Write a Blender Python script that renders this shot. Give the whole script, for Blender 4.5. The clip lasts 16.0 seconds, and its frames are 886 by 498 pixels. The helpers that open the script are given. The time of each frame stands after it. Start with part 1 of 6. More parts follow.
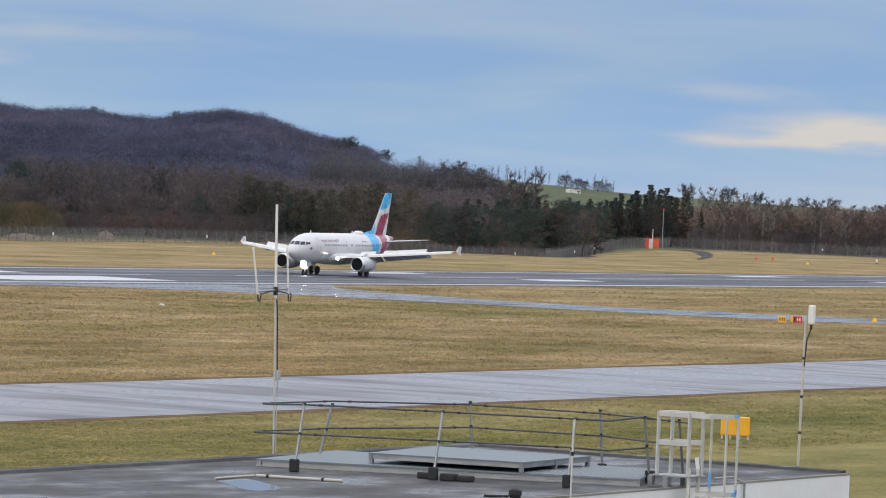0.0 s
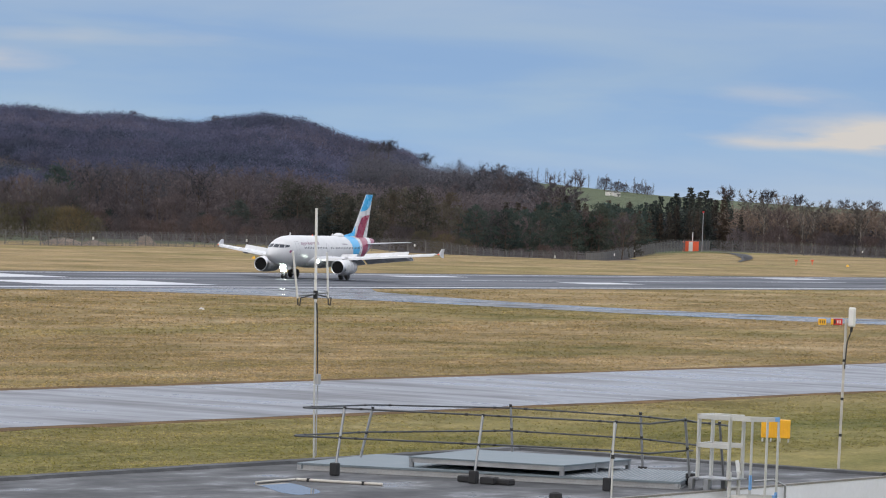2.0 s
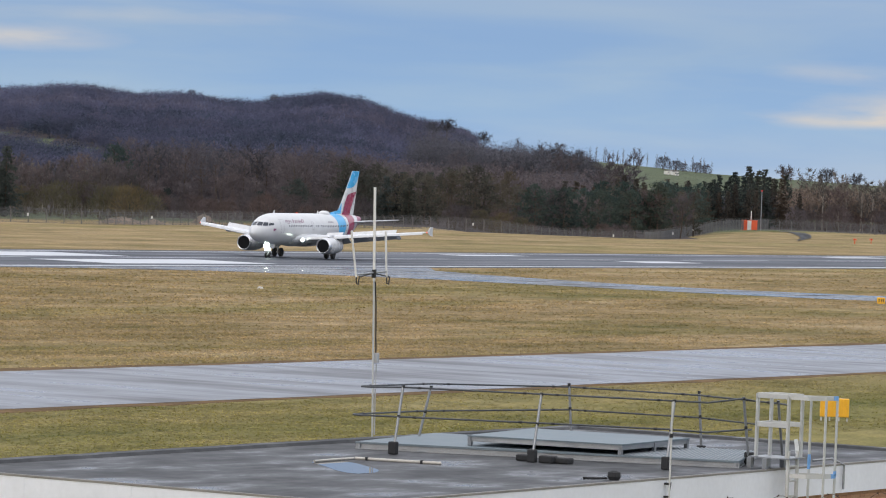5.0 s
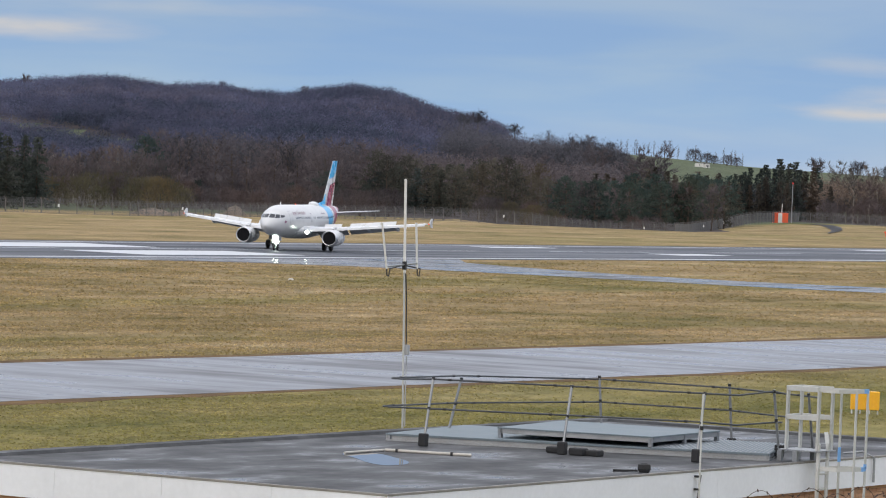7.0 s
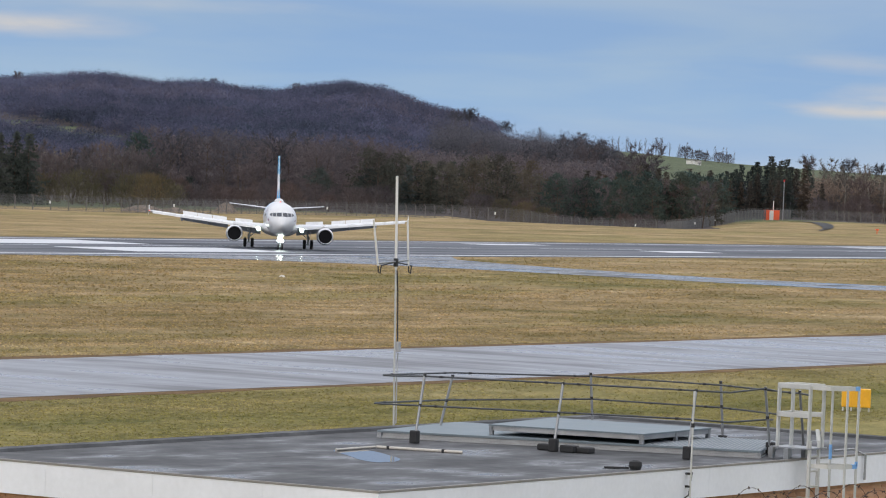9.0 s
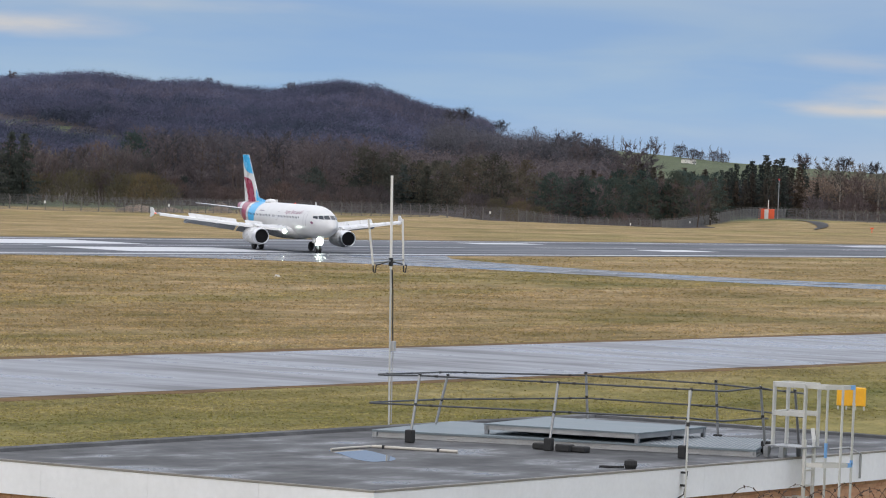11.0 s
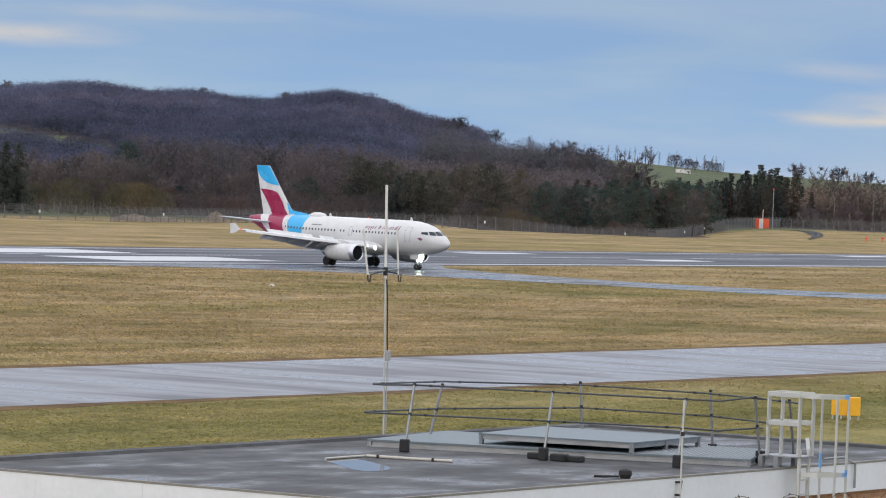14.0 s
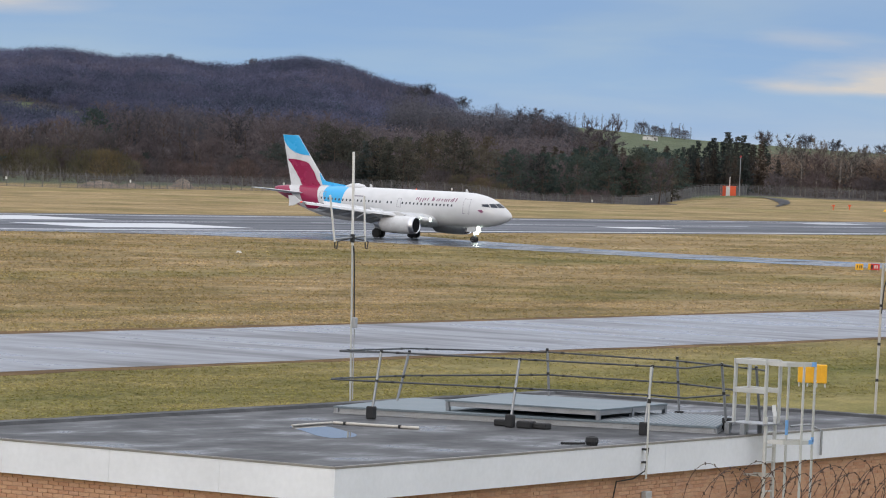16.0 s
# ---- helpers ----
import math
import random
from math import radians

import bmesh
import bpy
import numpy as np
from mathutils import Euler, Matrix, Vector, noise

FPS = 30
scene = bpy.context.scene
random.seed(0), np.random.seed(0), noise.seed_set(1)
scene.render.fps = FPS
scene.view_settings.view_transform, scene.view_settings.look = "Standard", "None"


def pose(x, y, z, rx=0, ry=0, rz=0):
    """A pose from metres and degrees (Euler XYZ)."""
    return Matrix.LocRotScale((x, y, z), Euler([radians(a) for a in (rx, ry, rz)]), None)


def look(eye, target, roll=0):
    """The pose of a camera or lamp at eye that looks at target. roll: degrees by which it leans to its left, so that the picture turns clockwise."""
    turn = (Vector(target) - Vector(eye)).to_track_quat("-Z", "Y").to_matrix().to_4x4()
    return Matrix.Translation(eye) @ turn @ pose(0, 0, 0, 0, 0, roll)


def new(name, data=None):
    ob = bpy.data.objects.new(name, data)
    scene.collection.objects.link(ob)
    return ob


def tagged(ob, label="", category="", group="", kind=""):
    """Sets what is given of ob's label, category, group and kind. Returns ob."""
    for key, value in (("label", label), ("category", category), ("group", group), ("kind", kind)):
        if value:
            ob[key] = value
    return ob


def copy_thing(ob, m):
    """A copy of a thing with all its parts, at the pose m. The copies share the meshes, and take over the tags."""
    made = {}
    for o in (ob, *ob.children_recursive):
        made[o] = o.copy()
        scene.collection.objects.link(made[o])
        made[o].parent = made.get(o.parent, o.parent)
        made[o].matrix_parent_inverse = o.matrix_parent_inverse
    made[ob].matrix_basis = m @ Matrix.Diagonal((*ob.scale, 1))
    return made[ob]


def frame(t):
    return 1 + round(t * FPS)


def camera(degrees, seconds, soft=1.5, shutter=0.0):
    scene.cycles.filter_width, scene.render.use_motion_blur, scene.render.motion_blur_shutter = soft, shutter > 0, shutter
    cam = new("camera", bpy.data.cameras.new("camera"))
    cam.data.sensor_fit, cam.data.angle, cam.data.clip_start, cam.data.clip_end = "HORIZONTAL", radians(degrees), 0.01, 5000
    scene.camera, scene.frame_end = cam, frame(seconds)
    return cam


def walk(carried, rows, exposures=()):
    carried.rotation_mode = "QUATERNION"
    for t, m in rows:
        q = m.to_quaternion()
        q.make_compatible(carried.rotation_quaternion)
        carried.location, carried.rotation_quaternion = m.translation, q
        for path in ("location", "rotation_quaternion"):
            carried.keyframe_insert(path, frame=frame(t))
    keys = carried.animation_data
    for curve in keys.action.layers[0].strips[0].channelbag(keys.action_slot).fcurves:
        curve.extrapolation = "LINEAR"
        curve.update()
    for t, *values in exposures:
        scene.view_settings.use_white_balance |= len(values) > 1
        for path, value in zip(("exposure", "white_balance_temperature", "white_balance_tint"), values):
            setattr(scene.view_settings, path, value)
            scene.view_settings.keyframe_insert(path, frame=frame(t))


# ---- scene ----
cam = camera(10.906, 16.0, soft=1.1)
EYE = (0.0, 0.0, 13.02)
VIEW = [  # seconds, tilt, lean, turn: a hand-held camera that pans from one spot
    (0, 89.2315, -2.4795, -60.6345),
    (0.5, 89.2291, -2.4327, -60.5395),
    (1, 89.2497, -2.329, -60.4219),
    (1.5, 89.2559, -2.2679, -60.283),
    (2, 89.2536, -2.2974, -60.1462),
    (2.5, 89.2182, -2.2871, -60.0469),
    (3, 89.1581, -2.2719, -59.968),
    (3.5, 89.0946, -2.1996, -59.8467),
    (4, 89.0305, -2.2206, -59.6928),
    (4.5, 88.9979, -2.2353, -59.5517),
    (7, 88.8498, -2.3871, -59.0443),
    (7.5, 88.8646, -2.3368, -58.9998),
    (8, 88.899, -2.3363, -59.004),
    (8.5, 88.8792, -2.4431, -59.0898),
    (9, 88.8174, -2.437, -59.1497),
    (11.5, 88.8123, -2.3374, -59.2297),
    (12, 88.8048, -2.3273, -59.2554),
    (12.5, 88.8365, -2.3659, -59.2571),
    (13, 88.8939, -2.3919, -59.2569),
    (13.5, 88.9716, -2.4403, -59.2566),
    (14, 88.9314, -2.3839, -59.2784),
    (14.5, 88.7432, -2.3174, -59.3053),
    (15, 88.5654, -2.2969, -59.4093),
    (15.5, 88.5189, -2.3667, -59.5475),
    (16, 88.5413, -2.4556, -59.6854),
]
walk(cam, [(t, pose(*EYE, rx, ry, rz)) for t, rx, ry, rz in VIEW], exposures=[(0.0, 0.0), (16.0, 0.0)])

# ---- sky and light ----
SUN_AZ, SUN_EL = radians(183), radians(15)


def build_world():
    w = bpy.data.worlds.new("sky")
    scene.world = w
    w.use_nodes = True
    n, l = w.node_tree.nodes, w.node_tree.links
    n.clear()
    out, bg = n.new("ShaderNodeOutputWorld"), n.new("ShaderNodeBackground")
    sky = n.new("ShaderNodeTexSky")
    sky.sky_type, sky.sun_disc = "NISHITA", False
    sky.sun_elevation, sky.sun_rotation = SUN_EL, math.pi / 2 - SUN_AZ
    sky.air_density, sky.dust_density, sky.ozone_density = 1.0, 0.6, 3.0
    tc = n.new("ShaderNodeTexCoord")
    sep = n.new("ShaderNodeSeparateXYZ")
    l.new(tc.outputs["Generated"], sep.inputs[0])
    # stretched cloud noise
    mp = n.new("ShaderNodeMapping")
    mp.inputs["Rotation"].default_value = (0, 0, radians(-30.8))
    mp.inputs["Scale"].default_value = (5, 9, 60)
    l.new(tc.outputs["Generated"], mp.inputs[0])
    nz = n.new("ShaderNodeTexNoise")
    nz.inputs["Scale"].default_value, nz.inputs["Detail"].default_value = 1.6, 5
    nz.inputs["Distortion"].default_value = 0.4
    l.new(mp.outputs[0], nz.inputs["Vector"])
    # layer of high cloud: colour by height over the horizon
    ramp = n.new("ShaderNodeValToRGB")
    e = ramp.color_ramp.elements
    e[0].position, e[0].color = 0.0, (0.40, 0.54, 0.74, 1)
    e[1].position, e[1].color = 1.0, (1.75, 1.80, 1.88, 1)
    for pos, c in ((0.012, (0.315, 0.492, 0.732, 1)), (0.028, (0.265, 0.425, 0.68, 1)), (0.045, (0.31, 0.44, 0.67, 1)), (0.07, (0.36, 0.45, 0.64, 1)), (0.22, (1.25, 1.31, 1.42, 1))):
        a = e.new(pos)
        a.color = c
    l.new(sep.outputs["Z"], ramp.inputs[0])
    soft = n.new("ShaderNodeValToRGB")
    soft.color_ramp.elements[0].position, soft.color_ramp.elements[1].position = 0.38, 0.72
    soft.color_ramp.elements[0].color, soft.color_ramp.elements[1].color = (0.92, 0.97, 1.05, 1), (1.25, 1.12, 1.02, 1)
    l.new(nz.outputs["Fac"], soft.inputs[0])
    tint = n.new("ShaderNodeMix")
    tint.data_type, tint.blend_type = "RGBA", "MULTIPLY"
    tint.inputs["Factor"].default_value = 1.0
    l.new(ramp.outputs[0], tint.inputs["A"])
    l.new(soft.outputs[0], tint.inputs["B"])
    # a long sunlit cloud bank low over the horizon, with torn edges
    sc = n.new("ShaderNodeMapping")
    sc.vector_type = "POINT"
    sc.inputs["Rotation"].default_value = (0, 0, radians(59.2))
    l.new(tc.outputs["Generated"], sc.inputs[0])
    side = n.new("ShaderNodeSeparateXYZ")
    l.new(sc.outputs[0], side.inputs[0])

    def calc(op, a, b=0.0):
        k = n.new("ShaderNodeMath")
        k.operation = op
        for i, val in enumerate((a, b)):
            if isinstance(val, (int, float)):
                k.inputs[i].default_value = val
            else:
                l.new(val, k.inputs[i])
        return k.outputs[0]

    torn = n.new("ShaderNodeTexNoise")
    torn.inputs["Scale"].default_value, torn.inputs["Detail"].default_value = 1.0, 6
    tm = n.new("ShaderNodeMapping")
    tm.inputs["Scale"].default_value = (34, 34, 190)
    l.new(sc.outputs[0], tm.inputs[0])
    l.new(tm.outputs[0], torn.inputs["Vector"])
    total = None
    for az, half, el, thick, gain in ((0.121, 0.030, 0.0150, 0.0034, 1.7), (0.098, 0.026, 0.0129, 0.0017, 1.0), (0.090, 0.020, 0.0225, 0.0040, 0.36), (-0.093, 0.024, 0.0240, 0.0026, 0.85), (-0.06, 0.05, 0.0300, 0.0025, 0.30), (0.30, 0.08, 0.020, 0.006, 0.9), (-0.40, 0.12, 0.026, 0.008, 0.8), (0.62, 0.1, 0.03, 0.01, 0.7)):
        dx = calc("DIVIDE", calc("SUBTRACT", side.outputs["X"], az), half)
        dz = calc("DIVIDE", calc("SUBTRACT", side.outputs["Z"], el), thick)
        r2 = calc("ADD", calc("MULTIPLY", dx, dx), calc("MULTIPLY", dz, dz))
        ahead = calc("GREATER_THAN", side.outputs["Y"], 0.0)
        bell = calc("MULTIPLY", calc("MULTIPLY", calc("POWER", 2.718, calc("MULTIPLY", r2, -1.0)), gain), ahead)
        total = bell if total is None else calc("ADD", total, bell)
    bank = calc("MULTIPLY", total, calc("MULTIPLY", calc("SUBTRACT", torn.outputs["Fac"], 0.22), 2.6))
    thr = n.new("ShaderNodeValToRGB")
    thr.color_ramp.elements[0].position, thr.color_ramp.elements[1].position = 0.12, 0.95
    l.new(bank, thr.inputs[0])
    lit = n.new("ShaderNodeMix")
    lit.data_type = "RGBA"
    lit.inputs["B"].default_value = (0.70, 0.66, 0.645, 1)
    l.new(thr.outputs[0], lit.inputs["Factor"])
    l.new(tint.outputs["Result"], lit.inputs["A"])
    # clear air and cloud together
    strength = n.new("ShaderNodeVectorMath")
    strength.operation = "SCALE"
    strength.inputs["Scale"].default_value = 0.08
    l.new(sky.outputs[0], strength.inputs[0])
    mix = n.new("ShaderNodeMix")
    mix.data_type = "RGBA"
    mix.inputs["Factor"].default_value = 0.85
    l.new(strength.outputs[0], mix.inputs["A"])
    l.new(lit.outputs["Result"], mix.inputs["B"])
    l.new(mix.outputs["Result"], bg.inputs[0])
    l.new(bg.outputs[0], out.inputs[0])
    sun = bpy.data.lights.new("sun", "SUN")
    sun.energy, sun.angle, sun.color = 0.6, radians(12), (1.0, 0.86, 0.70)
    ob = new("sun", sun)
    d = Vector((math.cos(SUN_AZ) * math.cos(SUN_EL), math.sin(SUN_AZ) * math.cos(SUN_EL), math.sin(SUN_EL)))
    ob.matrix_world = look(d * 100, (0, 0, 0))


build_world()

# ---- materials ----
def shader(name, base, rough=0.6, metal=0.0, spec=0.5):
    m = bpy.data.materials.new(name)
    m.use_nodes = True
    b = m.node_tree.nodes["Principled BSDF"]
    b.inputs["Base Color"].default_value = (*base, 1)
    b.inputs["Roughness"].default_value, b.inputs["Metallic"].default_value = rough, metal
    b.inputs["Specular IOR Level"].default_value = spec
    return m, m.node_tree.nodes, m.node_tree.links, b


def coords(n, l, scale=(1, 1, 1), kind="Object"):
    tc, mp = n.new("ShaderNodeTexCoord"), n.new("ShaderNodeMapping")
    mp.inputs["Scale"].default_value = scale
    l.new(tc.outputs[kind], mp.inputs[0])
    return mp.outputs[0]


def noise_node(n, l, vec, scale, detail=4, rough=0.55):
    t = n.new("ShaderNodeTexNoise")
    t.inputs["Scale"].default_value, t.inputs["Detail"].default_value, t.inputs["Roughness"].default_value = scale, detail, rough
    l.new(vec, t.inputs["Vector"])
    return t.outputs["Fac"]


def ramp_node(n, l, fac, stops):
    r = n.new("ShaderNodeValToRGB")
    e = r.color_ramp.elements
    while len(e) < len(stops):
        e.new(0.5)
    for k, (pos, c) in zip(e, stops):
        k.position, k.color = pos, (*c, 1) if len(c) == 3 else c
    l.new(fac, r.inputs[0])
    return r.outputs[0]


def mix_node(n, l, a, b, fac, mode="MIX"):
    m = n.new("ShaderNodeMix")
    m.data_type, m.blend_type = "RGBA", mode
    for key, val in (("Factor", fac), ("A", a), ("B", b)):
        if isinstance(val, (int, float)):
            m.inputs[key].default_value = val
        elif isinstance(val, tuple):
            m.inputs[key].default_value = (*val, 1)
        else:
            l.new(val, m.inputs[key])
    return m.outputs["Result"]


def bump_node(n, l, b, height, strength, dist):
    k = n.new("ShaderNodeBump")
    k.inputs["Strength"].default_value, k.inputs["Distance"].default_value = strength, dist
    l.new(height, k.inputs["Height"])
    l.new(k.outputs[0], b.inputs["Normal"])


def weathered(name, base, rough=0.6, metal=0.0, vary=0.15, scale=1.0, fine=12.0, bump=0.2, dist=0.01, kind="Object", spec=0.5):
    """Base colour with two scales of variation and a little relief."""
    m, n, l, b = shader(name, base, rough, metal, spec)
    vec = coords(n, l, kind=kind)
    big, small = noise_node(n, l, vec, scale), noise_node(n, l, vec, fine, 5)
    lo, hi = tuple(c * (1 - vary) for c in base), tuple(min(1, c * (1 + vary)) for c in base)
    col = ramp_node(n, l, big, [(0.3, lo), (0.7, hi)])
    g = ramp_node(n, l, small, [(0.3, (1 - vary * 0.6,) * 3), (0.7, (1 + vary * 0.4,) * 3)])
    l.new(mix_node(n, l, col, g, 1.0, "MULTIPLY"), b.inputs["Base Color"])
    rr = ramp_node(n, l, big, [(0.3, (max(0, rough - 0.08),) * 3), (0.7, (min(1, rough + 0.08),) * 3)])
    l.new(rr, b.inputs["Roughness"])
    if bump:
        bump_node(n, l, b, small, bump, dist)
    return m


def grass_material(name="winter_grass", thin=0.0):
    m, n, l, b = shader(name, (0.2, 0.17, 0.06), 0.95, spec=0.1)
    # long bands along the mown strips, patches and blades
    bands = noise_node(n, l, coords(n, l, (0.008, 0.060, 1)), 1.0, 3)
    patch = noise_node(n, l, coords(n, l, (0.030, 0.075, 1)), 1.0, 7, 0.68)
    tuft = noise_node(n, l, coords(n, l, (3.0, 3.4, 1)), 1.0, 4, 0.7)
    straw = ramp_node(n, l, patch, [(0.28, (0.105, 0.095, 0.036)), (0.44, (0.216, 0.161, 0.077)), (0.58, (0.292, 0.213, 0.115)), (0.74, (0.37, 0.30, 0.18))])
    green = ramp_node(n, l, patch, [(0.3, (0.085, 0.102, 0.027)), (0.50, (0.158, 0.152, 0.045)), (0.72, (0.230, 0.200, 0.074))])
    sep = n.new("ShaderNodeSeparateXYZ")
    l.new(coords(n, l), sep.inputs[0])
    # shorter, greener turf this side of the near taxiway
    k = n.new("ShaderNodeMapRange")
    k.inputs["From Min"].default_value, k.inputs["From Max"].default_value = 122, 150
    l.new(sep.outputs["Y"], k.inputs["Value"])
    mask = n.new("ShaderNodeMath")
    mask.operation = "MULTIPLY_ADD"
    mask.use_clamp = True
    l.new(bands, mask.inputs[0])
    mask.inputs[1].default_value = 3.2
    mask.inputs[2].default_value = -1.25
    both = n.new("ShaderNodeMath")
    both.operation, both.use_clamp = "MULTIPLY", True
    l.new(mask.outputs[0], both.inputs[0])
    l.new(k.outputs[0], both.inputs[1])
    add = n.new("ShaderNodeMath")
    add.operation, add.use_clamp = "ADD", True
    l.new(both.outputs[0], add.inputs[0])
    k2 = n.new("ShaderNodeMapRange")
    k2.inputs["From Min"].default_value, k2.inputs["From Max"].default_value = 120, 160
    k2.inputs["To Min"].default_value, k2.inputs["To Max"].default_value = 0.26, 0.66
    l.new(sep.outputs["Y"], k2.inputs["Value"])
    l.new(k2.outputs[0], add.inputs[1])
    # pasture beyond the airfield is green
    k3 = n.new("ShaderNodeMapRange")
    k3.inputs["From Min"].default_value, k3.inputs["From Max"].default_value = 492, 512
    k3.inputs["To Min"].default_value, k3.inputs["To Max"].default_value = 1.0, 0.05
    l.new(sep.outputs["Y"], k3.inputs["Value"])
    pasture = ramp_node(n, l, patch, [(0.3, (0.058, 0.080, 0.052)), (0.7, (0.090, 0.112, 0.070))])
    green = mix_node(n, l, pasture, green, k3.outputs[0])
    straw_share = n.new("ShaderNodeMath")
    straw_share.operation = "MULTIPLY"
    l.new(add.outputs[0], straw_share.inputs[0])
    l.new(k3.outputs[0], straw_share.inputs[1])
    # fresher grass on the knoll round the hut
    near = n.new("ShaderNodeVectorMath")
    near.operation = "DISTANCE"
    l.new(coords(n, l), near.inputs[0])
    near.inputs[1].default_value = (1004, 503, 0)
    k4 = n.new("ShaderNodeMapRange")
    k4.inputs["From Min"].default_value, k4.inputs["From Max"].default_value = 9, 22
    k4.inputs["To Min"].default_value, k4.inputs["To Max"].default_value = 0.1, 1.0
    l.new(near.outputs["Value"], k4.inputs["Value"])
    share = n.new("ShaderNodeMath")
    share.operation = "MULTIPLY"
    l.new(straw_share.outputs[0], share.inputs[0])
    l.new(k4.outputs[0], share.inputs[1])
    col = mix_node(n, l, green, straw, share.outputs[0])
    geo = n.new("ShaderNodeNewGeometry")
    each = ramp_node(n, l, geo.outputs["Random Per Island"], [(0.0, (0.66,) * 3), (1.0, (1.34,) * 3)])
    col = mix_node(n, l, col, each, 1.0, "MULTIPLY")
    grain = ramp_node(n, l, tuft, [(0.28, (0.62,) * 3), (0.5, (1.0,) * 3), (0.72, (1.38,) * 3)])
    # clumps a few metres long, drawn out along the mowing
    clump = noise_node(n, l, coords(n, l, (0.16, 0.26, 1)), 1.0, 5, 0.66)
    uneven = ramp_node(n, l, clump, [(0.30, (0.70, 0.74, 0.68)), (0.48, (0.95, 0.95, 0.94)), (0.70, (1.25, 1.20, 1.16))])
    col = mix_node(n, l, col, uneven, 1.0, "MULTIPLY")
    l.new(mix_node(n, l, col, grain, 1.0, "MULTIPLY"), b.inputs["Base Color"])
    bump_node(n, l, b, tuft, 0.6, 0.15)
    if thin:
        # blades let light through
        tr, mx = n.new("ShaderNodeBsdfTranslucent"), n.new("ShaderNodeMixShader")
        bright = mix_node(n, l, b.inputs["Base Color"].links[0].from_socket, (1.5, 1.5, 1.4), 1.0, "MULTIPLY")
        l.new(bright, tr.inputs["Color"])
        l.new(bright, b.inputs["Base Color"])
        mx.inputs[0].default_value = thin
        l.new(b.outputs[0], mx.inputs[1])
        l.new(tr.outputs[0], mx.inputs[2])
        l.new(mx.outputs[0], n["Material Output"].inputs["Surface"])
    return m


def wet_asphalt(name, base, dry=0.55, wet=0.16, stretch=(0.012, 0.25, 1), spec=0.5, grain=(0.02, 0.75, 1)):
    m, n, l, b = shader(name, base, 0.4, spec=spec)
    film = noise_node(n, l, coords(n, l, stretch), 1.0, 5, 0.6)
    grain = noise_node(n, l, coords(n, l, grain), 1.0, 4, 0.6)
    fine = noise_node(n, l, coords(n, l, (6, 6, 6)), 1.0, 4, 0.7)
    c = ramp_node(n, l, film, [(0.3, tuple(k * 0.65 for k in base)), (0.7, tuple(k * 1.35 for k in base))])
    g = ramp_node(n, l, grain, [(0.3, (0.62,) * 3), (0.7, (1.25,) * 3)])
    l.new(mix_node(n, l, c, g, 1.0, "MULTIPLY"), b.inputs["Base Color"])
    share = mix_node(n, l, film, grain, 0.55)
    l.new(ramp_node(n, l, share, [(0.38, (dry,) * 3), (0.58, (wet,) * 3)]), b.inputs["Roughness"])
    bump_node(n, l, b, fine, 0.08, 0.01)
    return m


M_GRASS = grass_material()
M_BLADE = grass_material("winter_grass_blades", 0.5)
M_RUNWAY = wet_asphalt("wet_runway_asphalt", (0.058, 0.064, 0.080), 0.8, 0.5, spec=0.22)
M_TAXI = wet_asphalt("wet_taxiway_asphalt", (0.088, 0.089, 0.104), 0.5, 0.25, (0.07, 0.05, 1), grain=(0.26, 0.05, 1))
M_EXIT = wet_asphalt("wet_exit_asphalt", (0.050, 0.054, 0.064), 0.66, 0.10, (0.10, 0.05, 1), spec=0.28)
M_LINE = weathered("runway_white_paint", (0.46, 0.47, 0.49), 0.45, vary=0.12, scale=0.2, fine=2.0)
M_SOIL = weathered("verge_soil", (0.125, 0.078, 0.036), 0.95, vary=0.4, scale=0.3, fine=3.0, bump=0.5, dist=0.05, spec=0.1)
M_LITTER = weathered("woodland_leaf_litter", (0.066, 0.056, 0.056), 0.95, vary=0.4, scale=0.05, fine=0.6, bump=0.4, dist=0.2, spec=0.05)

# ---- building blocks ----
def part(name, bm, material, parent=None, label="", smooth=False):
    """Links a bmesh as one mesh object, under a thing or under a part."""
    me = bpy.data.meshes.new(name)
    bm.normal_update()
    bm.to_mesh(me)
    bm.free()
    for mat in material if isinstance(material, (list, tuple)) else (material,):
        me.materials.append(mat)
    if smooth:
        me.shade_smooth()
    ob = new(name, me)
    ob.parent = parent
    if label:
        tagged(ob, label)
    return ob


def thing(name, label, category, m=None, group="", kind=""):
    ob = new(name)
    ob.empty_display_size = 0.2
    if m is not None:
        ob.matrix_basis = m
    return tagged(ob, label, category, group, kind)


def add_box(bm, lo, hi, bevel=0.0, m=None):
    vs = [bm.verts.new((x, y, z)) for x in (lo[0], hi[0]) for y in (lo[1], hi[1]) for z in (lo[2], hi[2])]
    fs = [bm.faces.new([vs[i] for i in q]) for q in ((0, 1, 3, 2), (4, 6, 7, 5), (0, 4, 5, 1), (2, 3, 7, 6), (0, 2, 6, 4), (1, 5, 7, 3))]
    if m is not None:
        for q in vs:
            q.co = m @ q.co
    if bevel:
        bmesh.ops.bevel(bm, geom=list({e for f in fs for e in f.edges}), offset=bevel, segments=2, affect="EDGES", profile=0.5)
    return bm


def box(lo, hi, bevel=0.0, m=None):
    return add_box(bmesh.new(), lo, hi, bevel, m)


